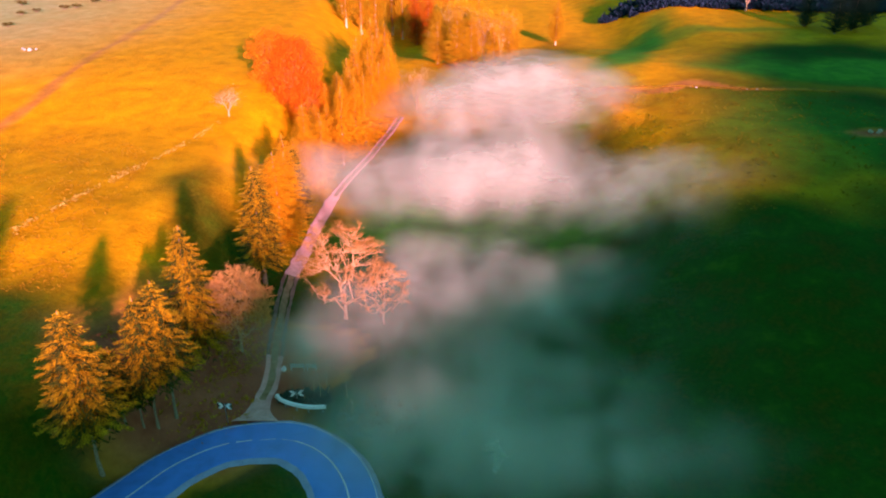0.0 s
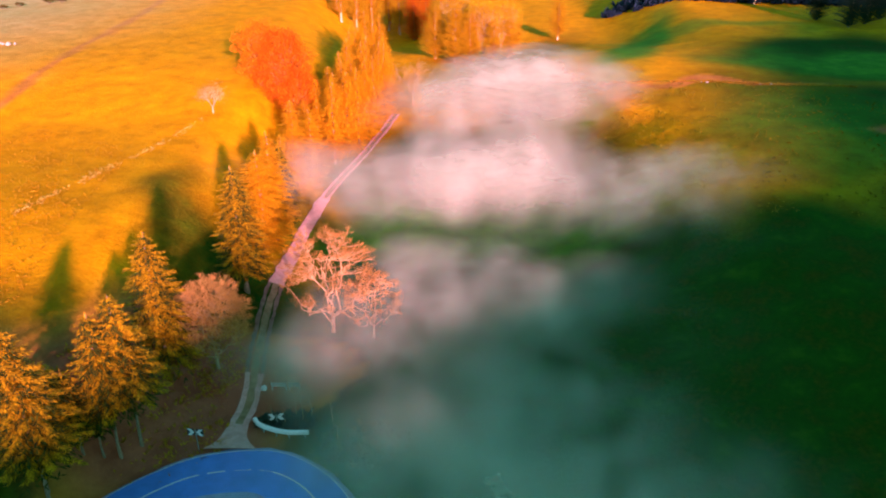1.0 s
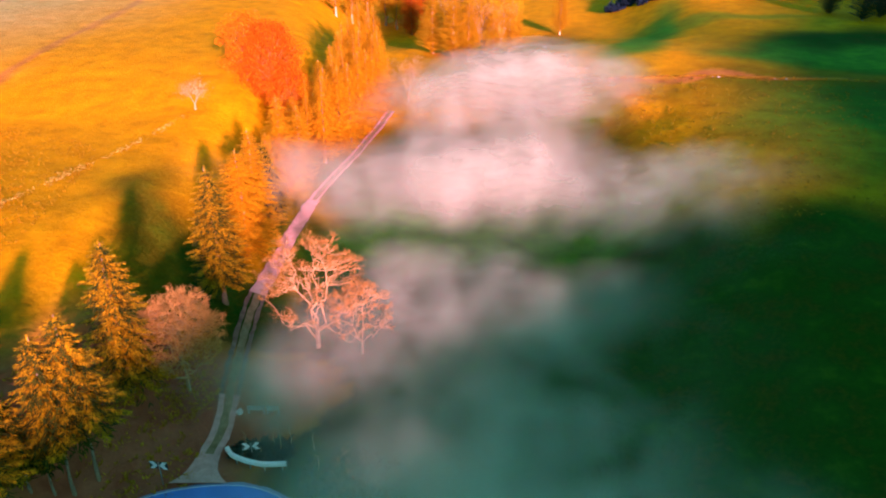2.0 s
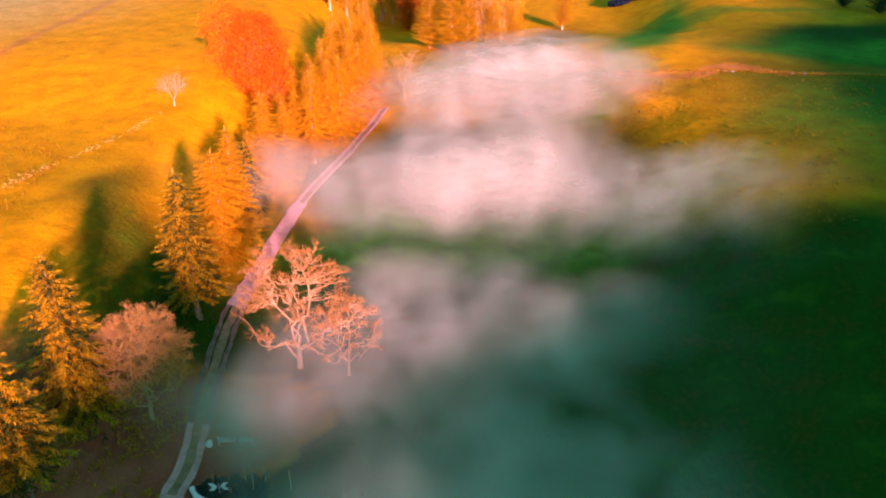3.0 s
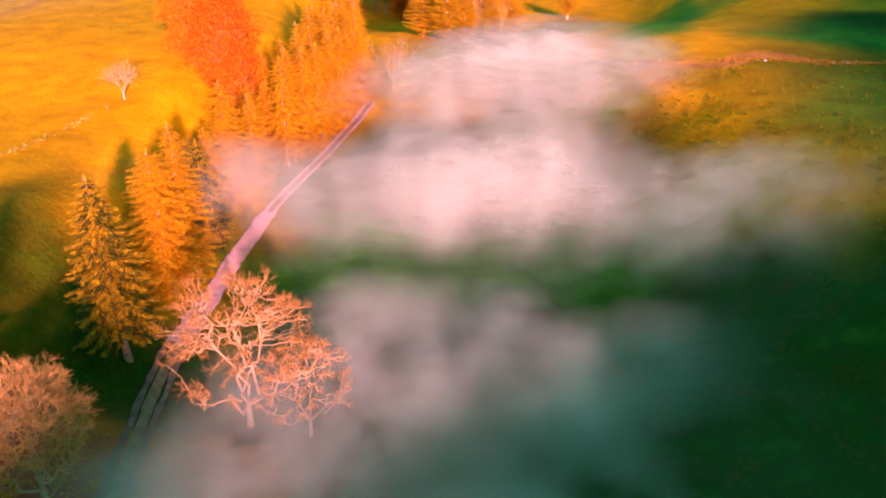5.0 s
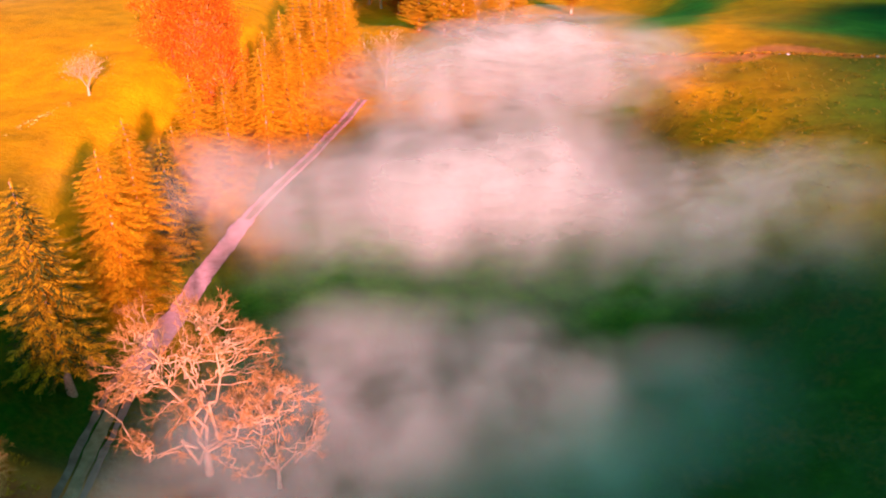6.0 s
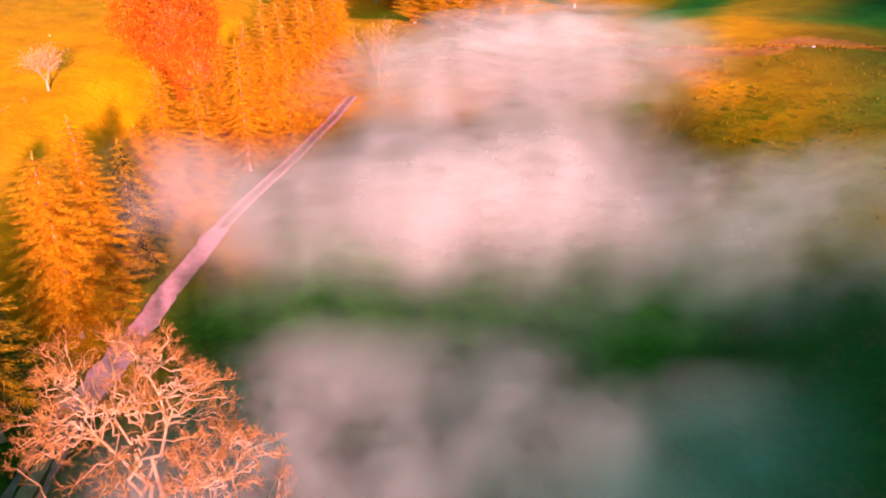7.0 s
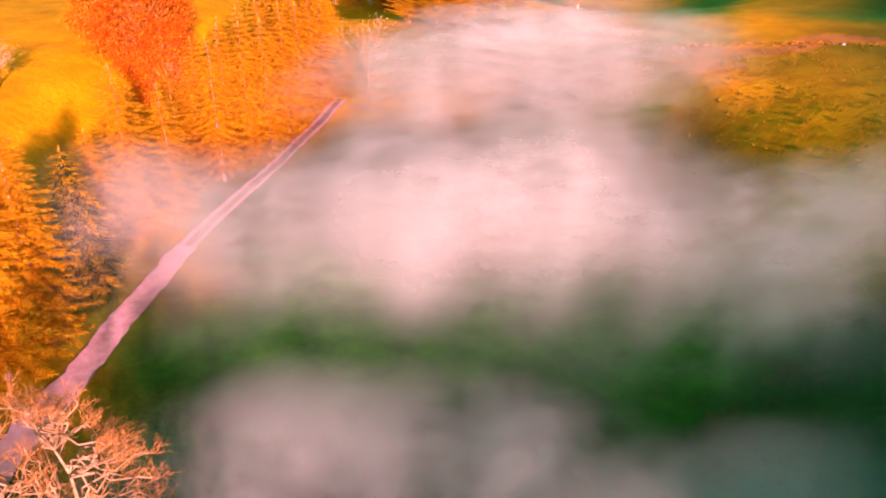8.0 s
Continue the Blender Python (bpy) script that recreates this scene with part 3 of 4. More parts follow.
def dome_tree(name, x, y, reach, height, seed, label, clusters, radius, clump, fuzz, low, twig_skin, fine=1.0, branch=0.19):
    """A leafless tree with a round crown: winding limbs, each ending in a puff of fine twigs."""
    rnd = random.Random(seed)
    ob = thing(name, x, y, label, "tree")
    tv, tf, bv, bf, wv, wf = [], [], [], [], [], []
    fork = Vector((0.1, 0.0, height * 0.17))
    tube(tv, tf, Vector((0, 0, -0.6)), Vector((0.05, 0, 0.7)), radius * 1.7, radius * 1.15, 10)
    tube(tv, tf, Vector((0.05, 0, 0.7)), fork, radius * 1.15, radius * 0.95, 10)
    part("trunk", link_mesh("trunk", tv, tf, PALE_BARK, True), ob)
    middle = Vector((0, 0, height * 0.56))

    def wind(p, q, r0, r1, sides, steps, sway):
        """A limb from p to q that winds on its way; returns its joints."""
        joints, last = [p], p
        for i in range(1, steps + 1):
            k = i / steps
            w = p.lerp(q, k) + Vector((rnd.uniform(-1, 1), rnd.uniform(-1, 1), rnd.uniform(-0.6, 1))) * sway * (1 - k * 0.6) * (i < steps)
            tube(bv, bf, last, w, r0 + (r1 - r0) * (i - 1) / steps, r0 + (r1 - r0) * k, sides)
            joints.append(w)
            last = w
        return joints

    def twigs(p, d, length, level):
        e = p + d * length
        if level:
            tube(wv, wf, p, e, (0.028 - 0.008 * level) * fine, (0.02 - 0.006 * level) * fine, 3)
        else:
            tube(wv, wf, p, e, 0.034 * fine, 0.024 * fine, 3)
        if level < 2:
            for k in range(3 - level):
                w = (d + Vector((rnd.uniform(-1, 1), rnd.uniform(-1, 1), rnd.uniform(-0.8, 1))) * 0.95).normalized()
                twigs(p.lerp(e, rnd.uniform(0.45, 1.0)), w, length * rnd.uniform(0.55, 0.85), level + 1)

    joints, mains = [], 6
    for k in range(mains):
        a = 6.28 * (k + rnd.uniform(-0.25, 0.25)) / mains
        up = 0.95 if k % 2 else 0.45
        q = Vector((math.cos(a) * reach * (0.75 - 0.35 * (k % 2)), math.sin(a) * reach * (0.75 - 0.35 * (k % 2)), height * up * 0.85))
        joints += wind(fork, q, radius * 0.52, radius * 0.16, 6, 7, 0.08 * height)[2:]
    puffs = []
    for c in range(15):
        a, h = c * 2.39996 + 0.8, 0.97 - 1.3 * (c + 0.5) / 15
        ring = math.sqrt(1 - h * h)
        puffs.append(middle + Vector((math.cos(a) * ring * reach, math.sin(a) * ring * reach, h * height * 0.44)) * rnd.uniform(0.78, 1.02))
    for c in range(clusters):
        # golden-angle spread over the upper part of a sphere, roughened
        t = (c + 0.5) / clusters
        a, h = c * 2.39996, 1 - low * t
        ring = math.sqrt(max(0.0, 1 - h * h))
        rough = rnd.uniform(0.72, 1.04)
        q = middle + Vector((math.cos(a) * ring * reach, math.sin(a) * ring * reach, h * height * 0.44)) * rough
        q = q.lerp(min(puffs, key=lambda j: (j - q).length), rnd.uniform(0.2, 1.4) * clump)
        start = min(joints, key=lambda j: (j - q).length + 0.35 * (j - fork).length)
        path = wind(start, q, radius * branch, 0.035, 4, 6, 0.6)
        out = (q - middle).normalized()
        for j, count in ((path[-1], 5), (path[-2], 3), (path[-3], 2)):
            for k in range(count):
                w = (out * 0.7 + Vector((rnd.uniform(-1, 1), rnd.uniform(-1, 1), rnd.uniform(-0.7, 1)))).normalized()
                twigs(j, w, reach * rnd.uniform(0.075, 0.125) * fuzz, 0)
    part("crown", link_mesh("crown", bv, bf, LIMB_BARK), ob, "winding pale limbs")
    part("twig_fringe", link_mesh("twig_fringe", wv, wf, twig_skin), ob, "fine orange twigs")
    return ob


def puffy_tree(name, x, y, height, radius, seed, label, leaves, puffs, foot=0.12, group=""):
    """A broad leafy tree: limbs that reach to many uneven puffs of small leaves."""
    rnd = random.Random(seed)
    ob = thing(name, x, y, label, "tree", group)
    bv, bf, lv, lf = [], [], [], []
    part("trunk", trunk_mesh("trunk", rnd, height * 0.7, 0.024 * height, BARK), ob)
    for k in range(puffs):
        t = (k + 0.5) / puffs
        a, h = k * 2.39996, 1 - 1.75 * t
        ring = math.sqrt(max(0.05, 1 - h * h)) * rnd.uniform(0.62, 1.0)
        c = Vector((math.cos(a) * ring * radius, math.sin(a) * ring * radius, height * (foot + (1 - foot) * (0.46 + 0.5 * h * rnd.uniform(0.8, 1.0)))))
        size = radius * rnd.uniform(0.14, 0.36)
        root = Vector((0, 0, max(0.12 * height, c.z * 0.55)))
        bend = root.lerp(c, 0.5) + Vector((rnd.uniform(-0.4, 0.4), rnd.uniform(-0.4, 0.4), 0.3))
        tube(bv, bf, root, bend, 0.13, 0.08, 5)
        tube(bv, bf, bend, c, 0.08, 0.03, 4)
        for i in range(280):
            d = Vector((rnd.gauss(0, 1), rnd.gauss(0, 1), rnd.gauss(0, 1))).normalized()
            p = c + Vector((d.x, d.y, d.z * 0.72)) * size * rnd.uniform(0.4, 1.3)
            w = (d * 0.5 + Vector((rnd.uniform(-1, 1), rnd.uniform(-1, 1), rnd.uniform(-0.9, 0.4)))).normalized()
            spray(lv, lf, p, w, rnd.uniform(0.25, 0.55), 0.10, rnd)
    part("branching", link_mesh("branching", bv, bf, TWIG_BARK), ob)
    part("crown", link_mesh("crown", lv, lf, leaves), ob)
    return ob


GOLDEN_SPRUCE = "tall spruce, sunlit golden needles above a bare pale trunk"
spruce(-39.6, 65.0, 22.4, 4.9, 11, GOLDEN_SPRUCE, 0.38, girth=0.010)
spruce(-40.2, 69.6, 12.0, 4.2, 12, "shaded dark spruce standing behind a taller one", 0.30)
spruce(-35.8, 73.0, 19.0, 3.5, 13, "spruce with one of two crowns grown together", 0.42, girth=0.009)
spruce(-34.2, 75.0, 20.0, 4.3, 14, "spruce with drooping boughs, grown into its neighbour", 0.40, girth=0.009)
spruce(-34.0, 85.6, 18.8, 5.0, 15, "slender sunlit spruce on the meadow's edge", 0.10)
spruce(-30.2, 109.8, 20.8, 4.7, 16, "pointed spruce with tiered boughs, deep shade below", 0.20)
spruce(-30.2, 124.5, 18.4, 5.4, 17, "dense spruce rising out of pink mist beside the track", 0.12, GOLD_NEEDLES, sparse=1.35, shape=0.5)
spruce(-29.6, 130.3, 20.2, 4.4, 18, "spruce standing behind another, half in mist", 0.08, GOLD_NEEDLES, sparse=1.25)
spruce(-30.0, 140.0, 14.5, 4.2, 19, "younger spruce in thin mist", 0.05)
for x, y, h, r, seed, bare in ((-40.6, 66.4, 10.5, 2.4, 51, 0.44), (-38.8, 71.2, 11.0, 2.2, 52, 0.46), (-37.2, 72.2, 10.0, 2.0, 53, 0.48)):
    spruce(x, y, h, r, seed, "slim shaded spruce with a bare pale trunk", bare, girth=0.013)
# the row goes on along the road, where only its shadows reach into view
spruce(-53.5, 58.0, 19.0, 5.6, 47, GOLDEN_SPRUCE, 0.2)
spruce(-54.5, 50.0, 20.0, 5.6, 48, GOLDEN_SPRUCE, 0.2)
spruce(-56.0, 60.0, 17.0, 5.0, 49, GOLDEN_SPRUCE, 0.2)

# the close stand of golden spruces along the far half of the track: three grown, the rest copied
STAND = "golden spruce in a close stand along the track"
stand = [spruce(-27.2, 158.5, 15.5, 3.6, 21, STAND, 0.10, GOLD_NEEDLES, "stand of golden spruces", 0.009),
         spruce(-23.5, 166.6, 18.5, 4.2, 22, STAND, 0.12, GOLD_NEEDLES, "stand of golden spruces", 0.011),
         spruce(-20.9, 172.5, 18.5, 4.4, 23, STAND, 0.08, GOLD_NEEDLES, "stand of golden spruces", 0.006)]
rnd = random.Random(5)
def beside_track(y, off):
    """A place off metres to the left of the farm track."""
    return float(np.interp(y, TRACK_LINE[:, 1], TRACK_LINE[:, 0])) - off


# distance along the valley, distance from the track, scale
STAND_PLACES = [(177, 3.4, 0.95), (182, 3.2, 0.98), (187, 3.3, 0.92), (192, 3.4, 1.0), (197, 3.0, 0.95), (203, 3.4, 0.9), (173, 7.0, 0.98), (178.5, 7.2, 1.02), (184, 7.4, 1.0), (190, 7.0, 1.04),
                (196, 7.2, 1.0), (202, 7.4, 1.0), (208, 6.4, 0.95), (181, 11.4, 0.9), (187, 11.2, 0.98), (193.5, 11.6, 1.02), (200, 11.6, 1.0), (207, 11.0, 1.0), (214, 9.0, 0.95), (153, 6.4, 1.0), (164, 8.0, 0.62),
                (169.5, 9.4, 0.70), (161, 11.0, 0.65), (147.5, 6.8, 0.68), (171, 13.0, 0.60), (176, 12.4, 0.8), (214, 5.2, 0.9)]
for i, (y, off, s) in enumerate(STAND_PLACES):
    src, x = stand[1 + i % 2], beside_track(y, off)
    c = copy_thing(src, pose(x, y, gz(x, y), 0, 0, rnd.uniform(0, 360)))
    c.scale = (max(s, 0.8) * rnd.uniform(0.95, 1.12),) * 2 + (s,)
    if s < 0.7:
        tagged(c, "young golden spruce at the edge of the stand")

# broadleaved trees
dome_tree("oak_tree", -15.8, 102.2, 6.9, 16.8, 31, "bare spreading oak, sunlit orange twigs, beside the track", 120, 0.28, 0.36, 0.9, 1.2, TWIG_BARK, 0.62, 0.21)
dome_tree("oak_tree", -9.6, 100.6, 4.6, 10.8, 36, "smaller bare oak grown beside a larger one, in mist", 64, 0.15, 0.30, 0.9, 1.2, TWIG_BARK, 0.62, 0.24)
dome_tree("bare_tree", -29.4, 89.8, 5.2, 12.8, 32, "round-crowned leafless tree, rusty twigs above pale limbs", 190, 0.2, 0.12, 1.2, 1.1, RUSTY_TWIG, 0.8)
puffy_tree("beech_tree", -36.4, 181.0, 20.0, 6.5, 33, "autumn beech with a dense fiery red crown", RED_LEAVES, 100, 0.05)
puffy_tree("beech_tree", -42.6, 184.5, 15.5, 5.6, 38, "orange-red beech crowded by a larger one", ORANGE_LEAVES, 55, 0.06)
puffy_tree("beech_tree", -32.6, 178.0, 14.5, 4.6, 39, "low orange-red beech below a larger one", RED_LEAVES, 40, 0.05)
broadleaf("young_tree", -48.6, 163.8, 34, "small bare tree alone on the golden meadow", 1.2, 1.7, 0.17, 4, (5, 3, 3), 0.8, 0.3, LIMB_BARK, PEACH_TWIGS, 4, 0.22, 1.2)
broadleaf("birch_tree", -7.2, 199.0, 35, "slim pale birch with few golden leaves beside mist", 2.6, 2.5, 0.13, 5, (4, 3, 2, 2), 0.6, 0.5, PALE_BARK, PEACH_TWIGS, 3, 0.3, 0.7)
column_tree("larch_tree", 44.1, 296.0, 16.5, 3.9, 37, "lone orange autumn larch on the open slope", GOLD_LEAVES, "", 0.1)

# the golden grove beyond the mist
GROVE = "golden grove beyond the mist"
first = column_tree("aspen_tree", 4.2, 227.3, 17.0, 4.5, 41, "golden autumn aspen in a grove", GOLD_LEAVES, GROVE)
second = broadleaf("aspen_tree", 12.8, 233.0, 42, "half-bare golden aspen with pale limbs", 1.6, 3.9, 0.28, 5, (6, 3, 3), 0.45, 0.6, PALE_BARK, GOLD_LEAVES, 8, 0.45, 1.8, GROVE)
for x, y, s, src in [(-1.6, 233.0, 0.95, first), (8.5, 226.7, 0.9, first), (15.4, 227.8, 0.75, first), (20.2, 233.0, 0.7, first), (5.0, 248.6, 1.15, second), (-2.3, 265.6, 1.05, first),
                     (20.3, 265.6, 1.0, second), (13.3, 282.7, 1.15, first), (26.8, 288.7, 0.95, first)]:
    c = copy_thing(src, pose(x, y, gz(x, y), 0, 0, rnd.uniform(0, 360)))
    c.scale = (s, s, s)
birch = column_tree("birch_tree", -32.9, 307.6, 22.0, 4.0, 43, "tall pale half-bare birch in a far row", GOLD_LEAVES, "far birch row", 0.16, 0.9)
for x, y, s in [(-38.1, 300.7, 1.0), (-27.4, 311.8, 1.1), (-21.5, 321.7, 1.06), (-29.0, 332.2, 1.15), (-16.6, 313.1, 1.0), (-34.7, 328.9, 1.1), (-22.1, 336.5, 1.2), (-41.4, 316.1, 1.05)]:
    c = copy_thing(birch, pose(x, y, gz(x, y), 0, 0, rnd.uniform(0, 360)))
    c.scale = (s, s, s)
redder = column_tree("beech_tree", -10.4, 302.1, 17.0, 4.9, 44, "small red beech between the golden groves", RED_LEAVES, "red beeches")
for x, y, s in [(-6.1, 316.8, 1.1), (-12.3, 329.1, 1.2), (-38.0, 200.0, 0.7), (2.5, 321.7, 1.1)]:
    c = copy_thing(redder, pose(x, y, gz(x, y), 0, 0, rnd.uniform(0, 360)))
    c.scale = (s, s, s)

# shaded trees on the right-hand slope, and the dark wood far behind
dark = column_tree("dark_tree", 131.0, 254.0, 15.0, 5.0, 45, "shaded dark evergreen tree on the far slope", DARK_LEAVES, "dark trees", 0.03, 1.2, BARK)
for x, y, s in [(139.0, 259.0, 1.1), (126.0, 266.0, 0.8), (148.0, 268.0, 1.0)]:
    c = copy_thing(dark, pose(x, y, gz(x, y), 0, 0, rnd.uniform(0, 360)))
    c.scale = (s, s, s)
broadleaf("dusky_tree", 118.0, 300.0, 46, "dusky rose-brown tree against the dark wood", 2.0, 3.8, 0.3, 5, (4, 3, 3), 0.6, 0.4, PALE_BARK, RUST_LEAVES, 12, 0.5, 1.5)


def clumps(name, places, material, size, blades, label, category, rnd, up=1.0):
    """Many small tufts in one sheet of stuff."""
    verts, faces = [], []
    for x, y in places:
        z, s = gz(x, y) + 0.1, size * rnd.uniform(0.5, 1.4)
        for k in range(blades):
            a = rnd.uniform(0, 6.28)
            d = Vector((math.cos(a), math.sin(a), up * rnd.uniform(0.3, 1.6))).normalized()
            spray(verts, faces, Vector((x + rnd.uniform(-0.4, 0.4) * s, y + rnd.uniform(-0.4, 0.4) * s, z)), d, s * rnd.uniform(0.6, 1.3), s * 0.17, rnd)
    ob = new(name, link_mesh(name, verts, faces, material))
    return tagged(ob, label, category, kind="stuff")


def scatter(rnd, count, cx, cy, rx, ry, turn=0.0):
    out, a = [], radians(turn)
    while len(out) < count:
        u, v = rnd.uniform(-1, 1), rnd.uniform(-1, 1)
        if u * u + v * v < 1:
            u, v = u * rx, v * ry
            x, y = cx + u * math.cos(a) - v * math.sin(a), cy + u * math.sin(a) + v * math.cos(a)
            if noise.noise((x * 0.12, y * 0.12, 5.0)) > rnd.uniform(-0.5, 0.35):
                out.append((x, y))
    return out


rnd = random.Random(8)
clumps("far_wood", scatter(rnd, 1900, 132, 318, 66, 20, -12), BLUE_CAST_WOOD, 2.2, 16, "dark wood along the far hillside, painted with a navy-blue cast", "wood", rnd)
clumps("tussock_grass", scatter(rnd, 1300, 66, 152, 34, 36), OLIVE_GRASS, 0.34, 7, "golden tussocks over the slope", "grass", rnd)
clumps("meadow_grass", [p for p in scatter(rnd, 7000, -70, 110, 24, 46, 18) if p[0] < -53 - 0.1 * (p[1] - 100) and p[1] > 86], DRY_GRASS, 0.25, 5, "dry golden tufts on the meadow", "grass", rnd)
clumps("bracken_bank", [(x, 189.5 - 0.13 * (x - 40) + rnd.gauss(0, 0.35)) for x in np.arange(39, 98, 0.16)], BRACKEN, 0.4, 7, "rusty dead bracken along a low bank", "bracken", rnd)
clumps("pale_grass_line", [(-50 - 17 * t + rnd.gauss(0, 0.5), 160 - 62 * t + rnd.gauss(0, 0.6)) for t in sorted(rnd.random() for k in range(420)) if noise.noise((t * 14, 2, 0)) > -0.12], PALE_GRASS, 0.34, 6, "broken line of pale dead grass across the meadow", "grass", rnd, 0.6)
clumps("roadside_bracken", scatter(rnd, 320, -34, 79, 9, 10, 20), BRACKEN, 0.45, 6, "brown bracken and litter on the roadside bank", "bracken", rnd)
clumps("roadside_scrub", scatter(rnd, 170, -8.5, 77.0, 5.5, 4.5), OLIVE_SHRUB, 0.6, 9, "low olive scrub beyond the bend", "scrub", rnd)
clumps("trackside_bracken", scatter(rnd, 420, -30.5, 93.0, 4.0, 9.0, 10), BRACKEN, 0.4, 6, "rusty bracken and litter beside the farm track", "bracken", rnd)
clumps("dark_shrub", scatter(rnd, 150, -18.6, 81.0, 3.4, 1.9), DARK_LEAVES, 0.8, 16, "dark low shrubs in the hollow behind the barrier", "shrub", rnd)


# ---- roadside things ----
def box(verts, faces, c, size, turn=0.0):
    """A box with slightly chamfered upright edges."""
    x, y, z = (s / 2 for s in size)
    b = min(x, y) * 0.25
    ring = [(x - b, -y), (x, -y + b), (x, y - b), (x - b, y), (-x + b, y), (-x, y - b), (-x, -y + b), (-x + b, -y)]
    m = pose(*c, 0, 0, turn)
    base = len(verts)
    for h in (-z, z):
        verts += [tuple(m @ Vector((px, py, h))) for px, py in ring]
    faces += [(base + k, base + (k + 1) % 8, base + 8 + (k + 1) % 8, base + 8 + k) for k in range(8)]
    faces += [tuple(base + k for k in range(7, -1, -1)), tuple(base + 8 + k for k in range(8))]


def box_mesh(name, c, size, material, turn=0.0):
    verts, faces = [], []
    box(verts, faces, c, size, turn)
    return link_mesh(name, verts, faces, material)


def crash_barrier():
    line = smooth_line([(-22.6, 80.6), (-21.9, 79.4), (-20.6, 78.5), (-19.0, 77.9), (-17.4, 77.75), (-15.5, 78.1)], 0.4)
    mid = line[len(line) // 2]
    ob = thing("crash_barrier", mid[0], mid[1], "curved white-painted crash barrier on the outside of the bend", "barrier")
    base = ob.matrix_world.translation.copy()
    # a folded beam: the profile runs from its lower to its upper lip
    profile = [(0.0, 0.36), (0.09, 0.42), (0.09, 0.52), (0.0, 0.60), (0.09, 0.68), (0.09, 0.78), (0.0, 0.85), (-0.30, 0.88), (-0.30, 0.78)]
    t = np.gradient(line, axis=0)
    t /= np.linalg.norm(t, axis=1)[:, None]
    verts, faces, n = [], [], len(profile)
    for p, d in zip(line, t):
        for off, h in profile:
            q = (p[0] + d[1] * off, p[1] - d[0] * off)
            verts.append((q[0] - base.x, q[1] - base.y, gz(*q) + 0.25 + h - base.z))
    for i in range(len(line) - 1):
        faces += [(i * n + k, i * n + k + 1, (i + 1) * n + k + 1, (i + 1) * n + k) for k in range(n - 1)]
    part("beam", link_mesh("beam", verts, faces, WHITE_PAINT), ob, "white folded steel beam")
    for p in line[1::4]:
        part("post", box_mesh("post", (p[0] - base.x, p[1] - base.y + 0.1, gz(*p) - base.z + 0.35), (0.12, 0.14, 1.3), STEEL), ob)
    part("end_cap", box_mesh("end_cap", (line[0][0] - base.x, line[0][1] - base.y, gz(*line[0]) - base.z + 0.75), (0.34, 0.34, 0.42), WHITE_PAINT, 30), ob, "white rounded end cap")


def chevron_panel(side):
    """The outline of one arrow-shaped board half, as a thin solid."""
    pts = [(0.12, 0.0), (0.48, 0.46), (0.95, 0.46), (0.58, 0.0), (0.95, -0.46), (0.48, -0.46)]
    verts = [(side * x, y, z) for y in (-0.02, 0.02) for x, z in pts]
    n = len(pts)
    faces = [tuple(range(n)), tuple(range(2 * n - 1, n - 1, -1))] + [(k, (k + 1) % n, n + (k + 1) % n, n + k) for k in range(n)]
    return verts, faces


def bend_sign(x, y, turn, mid):
    ob = thing("bend_sign", x, y, "pair of white bend arrows on black boards on a post", "road sign", "bend signs", turn)
    part("post", box_mesh("post", (0, 0.06, mid / 2), (0.09, 0.09, mid + 0.6), STEEL), ob)
    for side in (-1, 1):
        verts, faces = chevron_panel(side)
        board = part("board", box_mesh("board", (side * 0.56, 0.03, mid), (0.86, 0.03, 0.95), BLACK_PAINT), ob)
        me = link_mesh("arrow", [(vx, vy - 0.02, vz + mid) for vx, vy, vz in verts], faces, WHITE_PAINT)
        part("arrow", me, board, "white arrow")


def board_fence():
    ob = thing("board_fence", -20.8, 88.0, "low pale board barrier with a gap, in mist", "fence")
    for x0, x1 in ((-1.3, 0.75), (1.0, 2.5)):
        for h in (0.62, 0.98):
            part("board", box_mesh("board", ((x0 + x1) / 2, -0.06, h + 0.15), (x1 - x0, 0.05, 0.26), WOOD), ob)
    for x in (-1.2, 0.65, 1.1, 2.4):
        part("post", box_mesh("post", (x, 0.03, 0.45), (0.13, 0.13, 1.5), WOOD), ob)


def rounded_stone(name, x, y, size, seed, label, category, material, group="", flat=0.7):
    rnd = random.Random(seed)
    bm = bmesh.new()
    bmesh.ops.create_icosphere(bm, subdivisions=3, radius=1.0)
    for v in bm.verts:
        k = 1 + 0.28 * noise.noise(v.co * 1.3 + Vector((seed, 0, 0))) + 0.1 * noise.noise(v.co * 4)
        v.co = Vector((v.co.x * size * k * rnd.uniform(0.98, 1.02), v.co.y * size * 0.8 * k, v.co.z * size * flat * k))
    me = bpy.data.meshes.new(name)
    bm.to_mesh(me)
    bm.free()
    me.materials.append(material)
    ob = new(name, me)
    ob.matrix_world = pose(x, y, gz(x, y) + size * flat * 0.4, 0, 0, rnd.uniform(0, 360))
    return tagged(ob, label, category, group)


